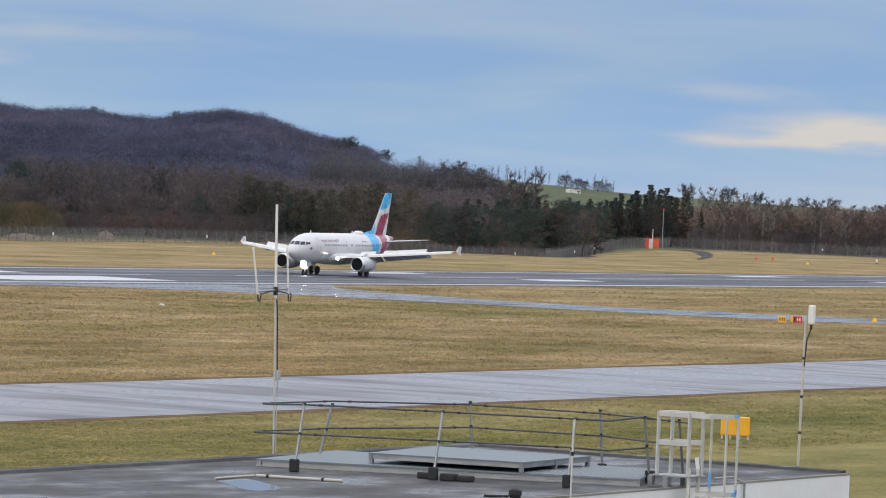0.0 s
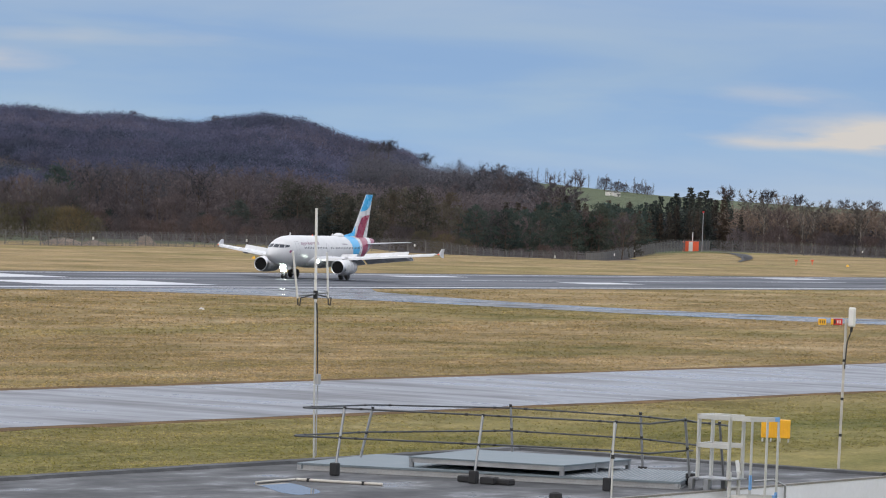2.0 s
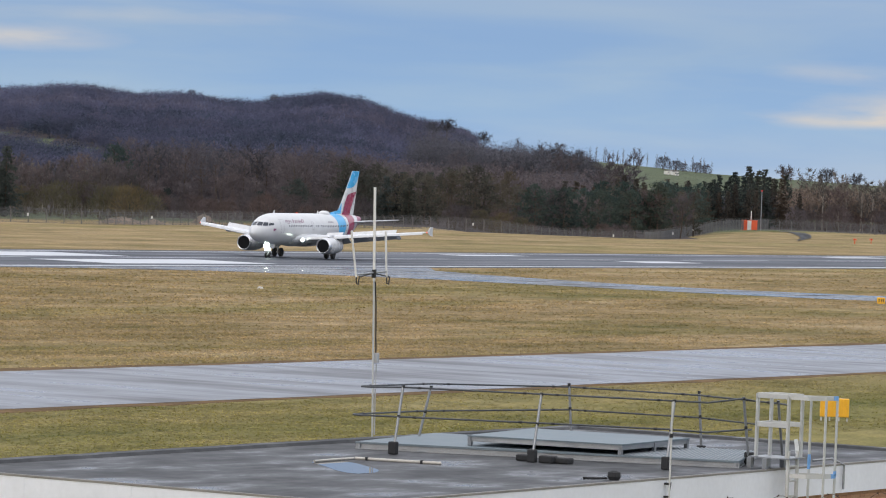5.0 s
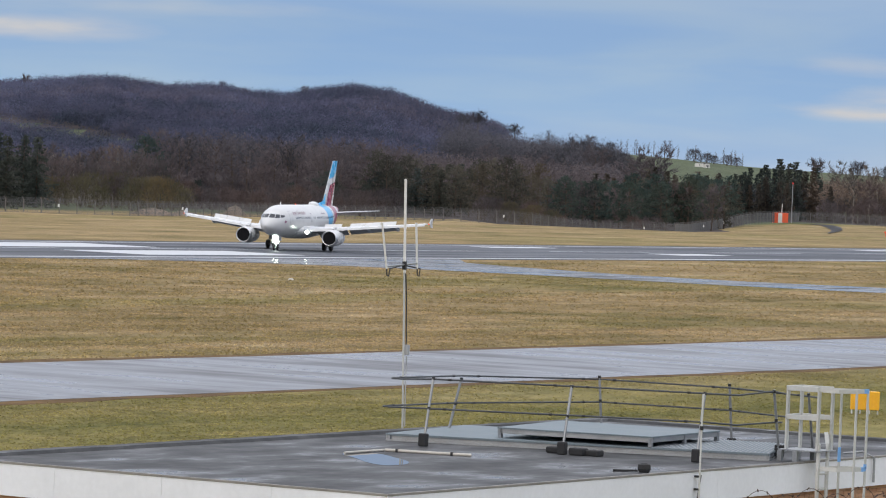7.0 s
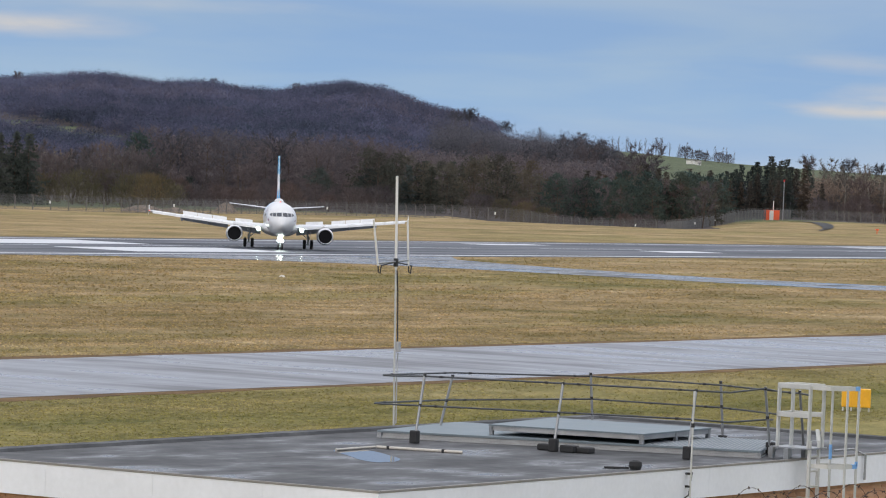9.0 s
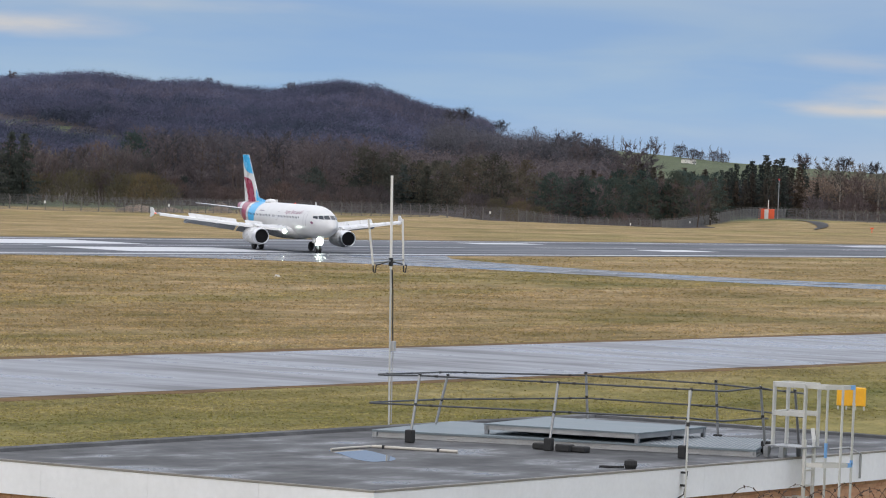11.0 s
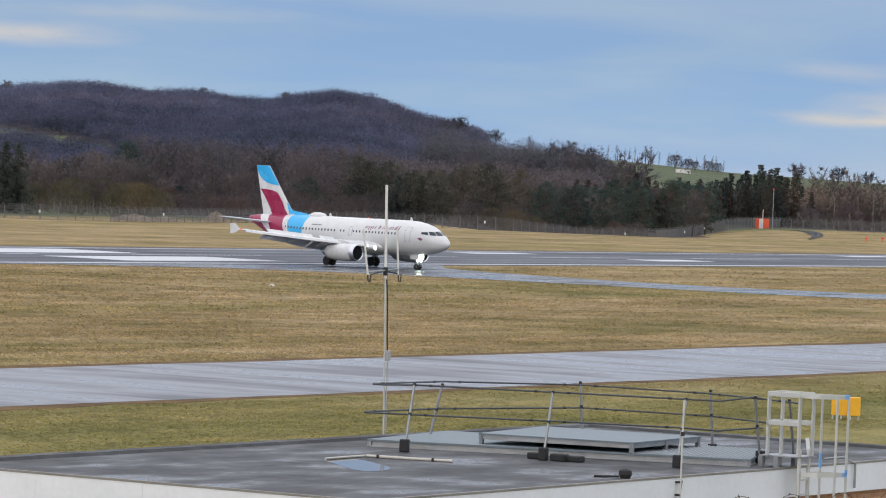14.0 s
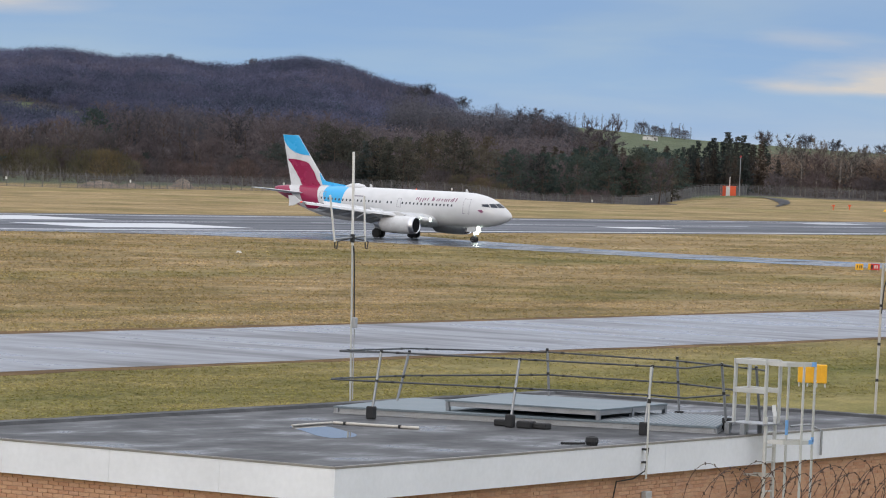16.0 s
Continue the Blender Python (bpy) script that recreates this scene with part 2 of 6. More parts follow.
def add_tube(bm, pts, r, sides=8, cap=True):
    """A round bar along points; r: one radius or one for each point."""
    pts = [Vector(q) for q in pts]
    rs = r if isinstance(r, (list, tuple)) else [r] * len(pts)
    rings, ref = [], None
    for i, q in enumerate(pts):
        d = (pts[min(i + 1, len(pts) - 1)] - pts[max(i - 1, 0)]).normalized()
        if ref is None:
            ref = d.cross(Vector((0.31, 0.2, 0.93))).normalized()
            if ref.length < 0.1:
                ref = d.cross(Vector((1, 0, 0))).normalized()
        s = (ref - d * ref.dot(d)).normalized()
        ref, t = s, d.cross(s)
        rings.append([bm.verts.new(q + (s * math.cos(a) + t * math.sin(a)) * rs[i]) for a in (2 * math.pi * k / sides for k in range(sides))])
    for a, b in zip(rings, rings[1:]):
        for k in range(sides):
            bm.faces.new((a[k], a[(k + 1) % sides], b[(k + 1) % sides], b[k]))
    if cap:
        bm.faces.new(rings[0][::-1])
        bm.faces.new(rings[-1])
    return bm


def tube(pts, r, sides=8):
    return add_tube(bmesh.new(), pts, r, sides)


def loft(rings, cap=True, closed=True):
    bm = bmesh.new()
    rs = [[bm.verts.new(q) for q in ring] for ring in rings]
    for a, b in zip(rs, rs[1:]):
        n = len(a)
        for k in range(n if closed else n - 1):
            bm.faces.new((a[k], a[(k + 1) % n], b[(k + 1) % n], b[k]))
    if cap:
        bm.faces.new(rs[0][::-1])
        bm.faces.new(rs[-1])
    bmesh.ops.recalc_face_normals(bm, faces=bm.faces)
    return bm


def slab(outline, z0, z1):
    """A flat plate from an outline in the plane, between two heights."""
    bm = bmesh.new()
    lo, hi = [bm.verts.new((x, y, z0)) for x, y in outline], [bm.verts.new((x, y, z1)) for x, y in outline]
    bm.faces.new(hi)
    bm.faces.new(lo[::-1])
    for k in range(len(lo)):
        j = (k + 1) % len(lo)
        bm.faces.new((lo[k], lo[j], hi[j], hi[k]))
    bmesh.ops.recalc_face_normals(bm, faces=bm.faces)
    return bm

# ---- ground ----
# x runs along the runway, y across it, away from the camera; the camera looks about 31 degrees off the runway
VIEW_AZ = radians(30.8)


def polar(u, v):
    """Distance along the middle line of sight, and sideways from it."""
    return u * math.cos(VIEW_AZ) + v * math.sin(VIEW_AZ), u * math.sin(VIEW_AZ) - v * math.cos(VIEW_AZ)


def place(d, s):
    return d * math.cos(VIEW_AZ) + s * math.sin(VIEW_AZ), d * math.sin(VIEW_AZ) - s * math.cos(VIEW_AZ)


def lerp_table(x, tab):
    if x <= tab[0][0]:
        return tab[0][1]
    for (a, p), (b, q) in zip(tab, tab[1:]):
        if x <= b:
            return p + (q - p) * (x - a) / (b - a)
    return tab[-1][1]


RIDGE = [(-420, 30.0), (-300, 31.0), (-224, 33.0), (-197, 35.5), (-169, 37.5), (-155, 36.0), (-144, 34.5), (-114, 35.5), (-103, 33.0), (-81, 32.5), (-70, 35.5), (-51, 38.0), (-32, 36.0), (-18, 31.0), (-8, 28.0), (10, 25.0), (18, 22.5), (40, 20.0), (65, 18.2), (100, 16.2), (145, 13.0), (207, 10.5), (320, 8.5), (420, 8.5)]


def height(u, v):
    d, s = polar(u, v)
    z = 0.0
    t = min(max((d - 1330) / 900, 0), 1)
    t = t * t * (3 - 2 * t)
    k = 2250 / max(d, 1)
    z += lerp_table(s * k, RIDGE) * t
    if d > 2400:
        z *= max(0.35, 1 - (d - 2400) / 1500)
    # dip behind the crest of the grass, in which the fence stands
    r = s / max(d, 1)
    z -= 1.7 * min(max((d - 918) / 36, 0), 1) * min(max((1180 - d) / 90, 0), 1) * min(max((r - 0.012) / 0.010, 0), 1) * min(max((0.066 - r) / 0.014, 0), 1)
    # knoll with the hut
    r = math.hypot(u - 1012, (v - 512) * 0.8)
    z += 0.25 * math.exp(-(r / 45) ** 2)
    if d > 1250:
        z += 2.0 * noise.noise((u * 0.006, v * 0.006, 0.3)) * t
    return z


def in_wood(d, s):
    """Woodland, but for the fields on the slopes."""
    r = s / max(d, 1)
    if d < 960:
        return False
    if r < -0.069 and 1655 < d + 4000 * (r + 0.079) < 1742:
        return False
    if d < 1330:
        return not (0.05 < r < 0.14 and d < 1165) and abs(r) < 0.3
    if r > 0.010:
        return d < max(1400, 1980 - (r - 0.010) * 17000)
    return r > -0.35 and d < 2600


def build_ground():
    bm = bmesh.new()
    ds = [-400, -100, 0, 100, 200, 300, 400, 500, 600, 700, 800, 850, 890, 905, 918, 930, 942, 954, 966, 980, 1000] + [1000 + 40 * i for i in range(1, 45)] + [3000, 3500, 4200, 4800]
    ss = [-4000, -2500, -1500, -900, -600] + [-400 + 20 * i for i in range(41)] + [600, 900, 1500, 2500, 4000]
    grid = [[None] * len(ss) for _ in ds]
    for i, d in enumerate(ds):
        for j, s in enumerate(ss):
            u, v = place(d, s)
            grid[i][j] = bm.verts.new((u, v, height(u, v)))
    for i in range(len(ds) - 1):
        for j in range(len(ss) - 1):
            bm.faces.new((grid[i][j], grid[i][j + 1], grid[i + 1][j + 1], grid[i + 1][j]))
    bmesh.ops.recalc_face_normals(bm, faces=bm.faces)
    for f in bm.faces:
        c = f.calc_center_median()
        if in_wood(*polar(c.x, c.y)):
            f.material_index = 1
    ob = part("ground", bm, [M_GRASS, M_LITTER], smooth=True)
    return tagged(ob, "straw-coloured winter grass of the airfield, greener in strips", "grass", kind="structure")


def ragged(u0, u1, v, amp, step, seed):
    rnd = random.Random(seed)
    k = int((u1 - u0) / step)
    return [(u0 + (u1 - u0) * i / k, v + rnd.uniform(-amp, amp)) for i in range(k + 1)]


def build_pavements():
    near, far = ragged(-200, 1500, 299.0, 0.25, 12, 1), ragged(-200, 1500, 351.0, 0.3, 12, 2)
    tagged(part("runway", slab(near + far[::-1], -0.1, 0.03), M_RUNWAY), "wet dark asphalt runway", "runway", kind="structure")
    near, far = ragged(-150, 900, 135.6, 0.2, 6, 3), ragged(-150, 900, 158.8, 0.2, 6, 4)
    tagged(part("taxiway", slab(near + far[::-1], -0.1, 0.028), M_TAXI), "wet grey asphalt taxiway beside the runway", "taxiway", kind="structure")
    # the exit between the two, with rounded fillets
    left = [(402, 300.5), (425, 296), (440, 289), (449, 280), (453, 268), (454.5, 255), (456.5, 236.5), (459, 224.8), (463, 213.7), (469, 207), (486, 180), (488, 157)]
    right = [(530, 157), (512, 172), (500, 195), (490, 216.6), (484.3, 223.9), (479, 235), (475.5, 246), (476, 256), (479.5, 269), (484, 280), (490, 290), (506, 300.5)]
    tagged(part("taxiway_exit", slab(left + right, -0.1, 0.024), M_EXIT), "wet asphalt exit that leaves the runway", "taxiway", kind="structure")
    # worn soil verges along the near taxiway
    a, b = ragged(-150, 900, 134.2, 0.5, 5, 5), ragged(-150, 900, 136.2, 0.2, 5, 6)
    tagged(part("verge_near", slab(a + b[::-1], -0.1, 0.016), M_SOIL), "bare brown soil edge beside the taxiway", "verge", kind="structure")
    a, b = ragged(-150, 900, 158.2, 0.2, 5, 7), ragged(-150, 900, 160.6, 0.7, 5, 8)
    tagged(part("verge_far", slab(a + b[::-1], -0.1, 0.016), M_SOIL), "bare brown soil edge beyond the taxiway", "verge", kind="structure")
    a, b = ragged(-150, 1500, 350.4, 0.2, 9, 9), ragged(-150, 1500, 352.6, 0.5, 9, 10)
    tagged(part("verge_runway", slab(a + b[::-1], -0.1, 0.02), M_SOIL), "bare brown soil edge beyond the runway", "verge", kind="structure")


def marking(name, label, u0, u1, v0, v1, z=0.034):
    ob = part(name, slab([(u0, v0), (u1, v0), (u1, v1), (u0, v1)], z - 0.002, z), M_LINE)
    return tagged(ob, label, "marking", group="runway markings", kind="structure")


def build_markings():
    marking("trim_edge_line", "white painted edge line on the runway", -200, 1500, 301.8, 303.4)
    marking("trim_edge_line_far", "white painted far edge line on the runway", -200, 1500, 346.2, 347.2)
    # touchdown bars, on both sides of the middle
    for u in (594, 719, 844):
        marking("touchdown_bar", "white painted touchdown bar on the runway", u, u + 17, 315.5, 321.5)
    for u in (580, 706, 832):
        marking("touchdown_bar", "white painted touchdown bar on the runway", u, u + 19, 338.5, 343.0)
    # thin centre line
    for k in range(-6, 16):
        u = 575 + 50 * k
        marking("centre_line_dash", "white painted dash of the runway centre line", u, u + 30, 326.3, 326.9)
    # aiming point blocks
    marking("aiming_point_block", "broad white painted aiming block on the runway", 448, 483, 308.5, 321.0)
    marking("aiming_point_block", "broad white painted aiming block on the runway", 448, 483, 330.5, 343.0)


build_ground()
build_pavements()
build_markings()

# ---- the flat-roofed building ----
ROOF = 7.13
BX0, BX1, BY0, BY1 = 68.3, 93.0, 41.8, 51.2
FASCIA_LOW = 6.52


def felt_material():
    m, n, l, b = shader("wet_roofing_felt", (0.06, 0.062, 0.066), 0.6, spec=0.21)
    vec = coords(n, l)
    wet = noise_node(n, l, coords(n, l, (0.30, 0.55, 1)), 1.0, 5, 0.6)
    stain = noise_node(n, l, vec, 1.4, 6, 0.65)
    grit = noise_node(n, l, vec, 45, 3)
    c = ramp_node(n, l, stain, [(0.28, (0.020, 0.021, 0.023)), (0.5, (0.042, 0.043, 0.046)), (0.72, (0.070, 0.070, 0.070))])
    l.new(c, b.inputs["Base Color"])
    l.new(ramp_node(n, l, wet, [(0.40, (0.72,) * 3), (0.54, (0.52,) * 3), (0.66, (0.22,) * 3)]), b.inputs["Roughness"])
    bump_node(n, l, b, grit, 0.12, 0.004)
    return m


M_FELT = felt_material()
M_FASCIA = weathered("white_fascia_sheet", (0.73, 0.74, 0.775), 0.5, vary=0.06, scale=0.5, fine=9, bump=0.03)
M_TRIM = weathered("pale_edge_trim", (0.22, 0.205, 0.19), 0.6, vary=0.2, scale=1.5, fine=14, bump=0.1)
M_MORTAR = weathered("sandy_mortar", (0.46, 0.31, 0.22), 0.95, vary=0.15, scale=2, fine=30, bump=0.3, dist=0.003)


def brick_material():
    m, n, l, b = shader("buff_brick", (0.40, 0.21, 0.11), 0.9, spec=0.2)
    info, geo = n.new("ShaderNodeObjectInfo"), n.new("ShaderNodeNewGeometry")
    add = n.new("ShaderNodeMath")
    add.operation = "ADD"
    l.new(info.outputs["Random"], add.inputs[0])
    l.new(geo.outputs["Random Per Island"], add.inputs[1])
    fr = n.new("ShaderNodeMath")
    fr.operation = "FRACT"
    l.new(add.outputs[0], fr.inputs[0])
    c = ramp_node(n, l, fr.outputs[0], [(0.0, (0.44, 0.235, 0.145)), (0.4, (0.50, 0.285, 0.175)), (0.8, (0.53, 0.32, 0.20)), (1.0, (0.46, 0.27, 0.18))])
    fine = noise_node(n, l, coords(n, l), 40, 4)
    g = ramp_node(n, l, fine, [(0.3, (0.85,) * 3), (0.7, (1.12,) * 3)])
    l.new(mix_node(n, l, c, g, 1.0, "MULTIPLY"), b.inputs["Base Color"])
    bump_node(n, l, b, fine, 0.3, 0.003)
    return m


M_BRICK = brick_material()
M_RAIL = weathered("dull_grey_rail_steel", (0.07, 0.075, 0.08), 0.6, 0.3, vary=0.2, scale=2, fine=25, bump=0.05)
M_GALV = weathered("galvanised_steel", (0.30, 0.31, 0.32), 0.45, 0.6, vary=0.15, scale=3, fine=30, bump=0.05)
M_GRATE = weathered("grey_walkway_grating", (0.15, 0.185, 0.205), 0.6, 0.2, vary=0.12, scale=1.5, fine=25, bump=0.1)
M_ALU = weathered("pale_aluminium", (0.52, 0.52, 0.50), 0.5, 0.3, vary=0.08, scale=3, fine=20, bump=0.02)
M_RUBBER = weathered("black_rubber_foot", (0.018, 0.018, 0.019), 0.8, vary=0.25, scale=5, fine=30, bump=0.2)
M_PIPE = weathered("cream_plastic_pipe", (0.46, 0.43, 0.38), 0.5, vary=0.1, scale=2, fine=20, bump=0.03)
M_TAPE = weathered("blue_tape", (0.16, 0.36, 0.68), 0.5, vary=0.08, bump=0.0)
M_MAST = weathered("off_white_fibreglass", (0.70, 0.68, 0.64), 0.5, vary=0.06, scale=2, fine=20, bump=0.02)
M_CABLE = weathered("black_cable", (0.015, 0.015, 0.016), 0.6, vary=0.2, bump=0.0)
M_WATER = shader("standing_water", (0.02, 0.022, 0.025), 0.02)[0]
M_BOX = weathered("grey_enclosure_plastic", (0.36, 0.36, 0.36), 0.5, vary=0.06, bump=0.0)


def build_building():
    b = thing("building", "flat-roofed buff brick building with a deep white fascia", "building")
    wall = part("wall", box((BX0 + 0.16, BY0 + 0.16, -0.1), (BX1 - 0.1, BY1 - 0.1, FASCIA_LOW + 0.05)), M_MORTAR, b, "buff brick wall")
    roof = part("roof", box((BX0 + 0.04, BY0 + 0.04, FASCIA_LOW + 0.05), (BX1 - 0.04, BY1 - 0.04, ROOF)), M_FELT, b, "wet dark roofing felt")
    # upstand along the two far edges
    for along_x in (True, False):
        rings = []
        for k in range(41):
            q = k / 40
            h = ROOF + 0.06 + 0.015 * noise.noise((k * 0.7, 3.0 * along_x, 0))
            if along_x:
                x = BX0 + 0.05 + (BX1 - BX0 - 0.1) * q
                rings.append([(x, BY1 - 0.34, ROOF - 0.05), (x, BY1 - 0.24, h), (x, BY1, h + 0.01), (x, BY1, ROOF - 0.4)])
            else:
                y = BY0 + 0.1 + (BY1 - 0.35 - BY0) * q
                rings.append([(BX1 - 0.34, y, ROOF - 0.05), (BX1 - 0.24, y, h), (BX1, y, h + 0.01), (BX1, y, ROOF - 0.4)])
        part("upstand", loft(rings), M_FELT, roof)
    # fascia boards, butt-jointed
    n = 4
    for k in range(n):
        y0, y1 = BY0 + 0.04 + (BY1 - BY0 - 0.04) * k / n, BY0 + 0.04 + (BY1 - BY0 - 0.04) * (k + 1) / n
        part("fascia_board", box((BX0, y0 + 0.002, FASCIA_LOW), (BX0 + 0.04, y1 - 0.002, ROOF - 0.032)), M_FASCIA, b)
    n = 2
    for k in range(n):
        x0, x1 = BX0 + (BX1 - BX0) * k / n, BX0 + (BX1 - BX0) * (k + 1) / n
        part("fascia_board", box((x0 + 0.002 * (k > 0), BY0, FASCIA_LOW), (x1 - 0.002, BY0 + 0.04, ROOF - 0.032)), M_FASCIA, b)
    for k in range(4):
        y0, y1 = BY0 + (BY1 - BY0) * k / 4, BY0 + (BY1 - BY0) * (k + 1) / 4
        part("edge_trim", box((BX0 - 0.012, y0, ROOF - 0.03), (BX0 + 0.05, y1 - 0.004, ROOF + 0.012), 0.004), M_TRIM, roof)
    for k in range(9):
        x0, x1 = BX0 + 0.05 + (BX1 - BX0 - 0.05) * k / 9, BX0 + 0.05 + (BX1 - BX0 - 0.05) * (k + 1) / 9
        part("edge_trim", box((x0 + 0.002, BY0 - 0.012, ROOF - 0.03), (x1 - 0.002, BY0 + 0.05, ROOF + 0.012), 0.004), M_TRIM, roof)
    return b, wall


building, brick_wall = build_building()


def rail_path(pts, r, z_shift=0.0):
    return tube([(x, y, z + z_shift) for x, y, z in pts], r, 8)


def build_guardrail():
    g = thing("roof_guardrail", "free-standing grey steel guardrail with black rubber feet on the roof", "guardrail")
    feet = [((80.42, 48.42), (80.62, 48.36)), ((81.15, 45.60), (81.35, 45.55)), ((81.95, 42.98), (82.15, 42.95)), ((85.15, 42.75), (84.70, 42.70)),
            ((84.20, 50.10), (84.25, 49.85)), ((89.0, 49.05), (88.9, 49.1)), ((89.4, 46.05), (89.2, 46.05)), ((88.2, 43.5), (87.5, 43.3))]
    for i, (a, c) in enumerate(feet):
        z0 = ROOF + 0.0
        top = 8.53 if i < 4 else 8.36
        p = part("post", tube([(a[0], a[1], z0 + 0.03), (c[0], c[1], top)], 0.028, 10), M_GALV, g)
        part("foot", box((a[0] - 0.08, a[1] - 0.085, z0), (a[0] + 0.08, a[1] + 0.085, z0 + (0.26 if i < 4 else 0.05)), 0.025), M_RUBBER, p, "black rubber foot")
        k = 0.78 / 1.4
        mid = (a[0] + (c[0] - a[0]) * k, a[1] + (c[1] - a[1]) * k, z0 + (top - z0) * 0.55)
        for q in ((c[0], c[1], top - 0.03), mid):
            part("clamp", tube([(q[0], q[1], q[2] - 0.03), (q[0], q[1], q[2] + 0.03)], 0.034, 8), M_CABLE, p)
    top_f = [(85.6, 42.9, 8.42), (84.9, 42.72, 8.48), (84.6, 42.7, 8.50), (83.4, 42.85, 8.44), (82.15, 42.95, 8.50), (81.35, 45.55, 8.50), (80.62, 48.36, 8.49), (80.45, 49.0, 8.46), (80.42, 49.22, 8.46), (80.75, 49.42, 8.45), (84.25, 49.85, 8.40), (88.9, 49.1, 8.28), (89.2, 46.05, 8.27), (87.5, 43.3, 8.30), (87.0, 42.8, 8.31)]
    part("top_rail", rail_path(top_f, 0.019), M_RAIL, g)
    mid_f = [(85.5, 42.9, 7.83), (84.9, 42.75, 7.86), (83.4, 42.85, 7.84), (82.07, 42.95, 7.93), (81.25, 45.57, 7.92), (80.52, 48.40, 7.89), (80.36, 49.2, 7.88), (80.35, 49.36, 7.88), (80.7, 49.55, 7.87), (84.22, 49.95, 7.82), (88.95, 49.08, 7.78), (89.3, 46.05, 7.78), (87.7, 43.4, 7.80), (87.1, 42.9, 7.82)]
    part("mid_rail", rail_path(mid_f, 0.019), M_RAIL, g)
    # couplings along the rails
    for line in (top_f, mid_f):
        for a, c in zip(line, line[1:]):
            va, vc = Vector(a), Vector(c)
            if (vc - va).length > 2:
                for s in (0.12, 0.88):
                    q, d = va.lerp(vc, s), (vc - va).normalized() * 0.035
                    part("coupling", tube([q - d, q + d], 0.026, 8), M_CABLE, g)
    for x, y, h in ((81.45, 45.92, 0.13), (81.28, 45.30, 0.15), (81.42, 45.02, 0.12)):
        part("ballast_block", box((x - 0.14, y - 0.16, ROOF), (x + 0.14, y + 0.16, ROOF + h), 0.03), M_RUBBER, g, "black rubber ballast block")
    return g


build_guardrail()


def build_walkway():
    w = thing("walkway_deck", "low grey steel walkway deck with grating on the flat roof", "walkway")
    # a deck on channel beams; its front runs a little askew to the building
    a, b, c, d = (81.2, 49.8), (83.85, 42.32), (87.4, 43.7), (85.6, 50.5)
    top = 7.28
    part("deck", slab([a, b, c, d], top - 0.04, top), M_GRATE, w, "grey grating")
    for (p, q) in ((a, b), (b, c), (c, d), (d, a)):
        e = Vector((q[0] - p[0], q[1] - p[1], 0)).normalized()
        nn = Vector((-e.y, e.x, 0)) * 0.05
        p3, q3 = Vector((*p, 0)) + nn, Vector((*q, 0)) + nn
        bm = slab([(p3.x, p3.y), (q3.x, q3.y), (q3.x + nn.x, q3.y + nn.y), (p3.x + nn.x, p3.y + nn.y)], ROOF + 0.03, top - 0.045)
        part("channel_beam", bm, M_GALV, w)
        part("flange", slab([(p3.x - nn.x, p3.y - nn.y), (q3.x - nn.x, q3.y - nn.y), (q3.x + nn.x, q3.y + nn.y), (p3.x + nn.x, p3.y + nn.y)], ROOF, ROOF + 0.028), M_GALV, w)
    # grating bars
    for k in range(26):
        s = (k + 0.5) / 26
        p, q = Vector((*b, 0)).lerp(Vector((*a, 0)), s * 0.3), Vector((*c, 0)).lerp(Vector((*d, 0)), s * 0.3)
        part("grating_bar", tube([(p.x, p.y, top + 0.006), (q.x, q.y, top + 0.006)], 0.008, 4), M_GALV, w)
    s = thing("raised_platform", "raised grey steel platform on short legs over the walkway deck", "platform")
    a, b, c, d = (82.38, 47.84), (83.02, 44.57), (86.62, 44.89), (86.03, 48.37)
    top = 7.50
    part("deck", slab([a, b, c, d], top - 0.03, top), M_GRATE, s)
    for (p, q) in ((a, b), (b, c), (c, d), (d, a)):
        e = Vector((q[0] - p[0], q[1] - p[1], 0)).normalized()
        nn = Vector((-e.y, e.x, 0)) * 0.03
        p3, q3 = Vector((*p, 0)) + nn, Vector((*q, 0)) + nn
        part("edge_beam", slab([(p3.x, p3.y), (q3.x, q3.y), (q3.x + nn.x, q3.y + nn.y), (p3.x + nn.x, p3.y + nn.y)], top - 0.125, top - 0.034), M_GALV, s)
    cx, cy = sum(q[0] for q in (a, b, c, d)) / 4, sum(q[1] for q in (a, b, c, d)) / 4
    for p in (a, b, c, d, ((b[0] + c[0]) / 2, (b[1] + c[1]) / 2)):
        x, y = p[0] + (cx - p[0]) * 0.03, p[1] + (cy - p[1]) * 0.03
        part("leg", box((x - 0.04, y - 0.04, 7.28), (x + 0.04, y + 0.04, top - 0.035), 0.006), M_GALV, s)


build_walkway()


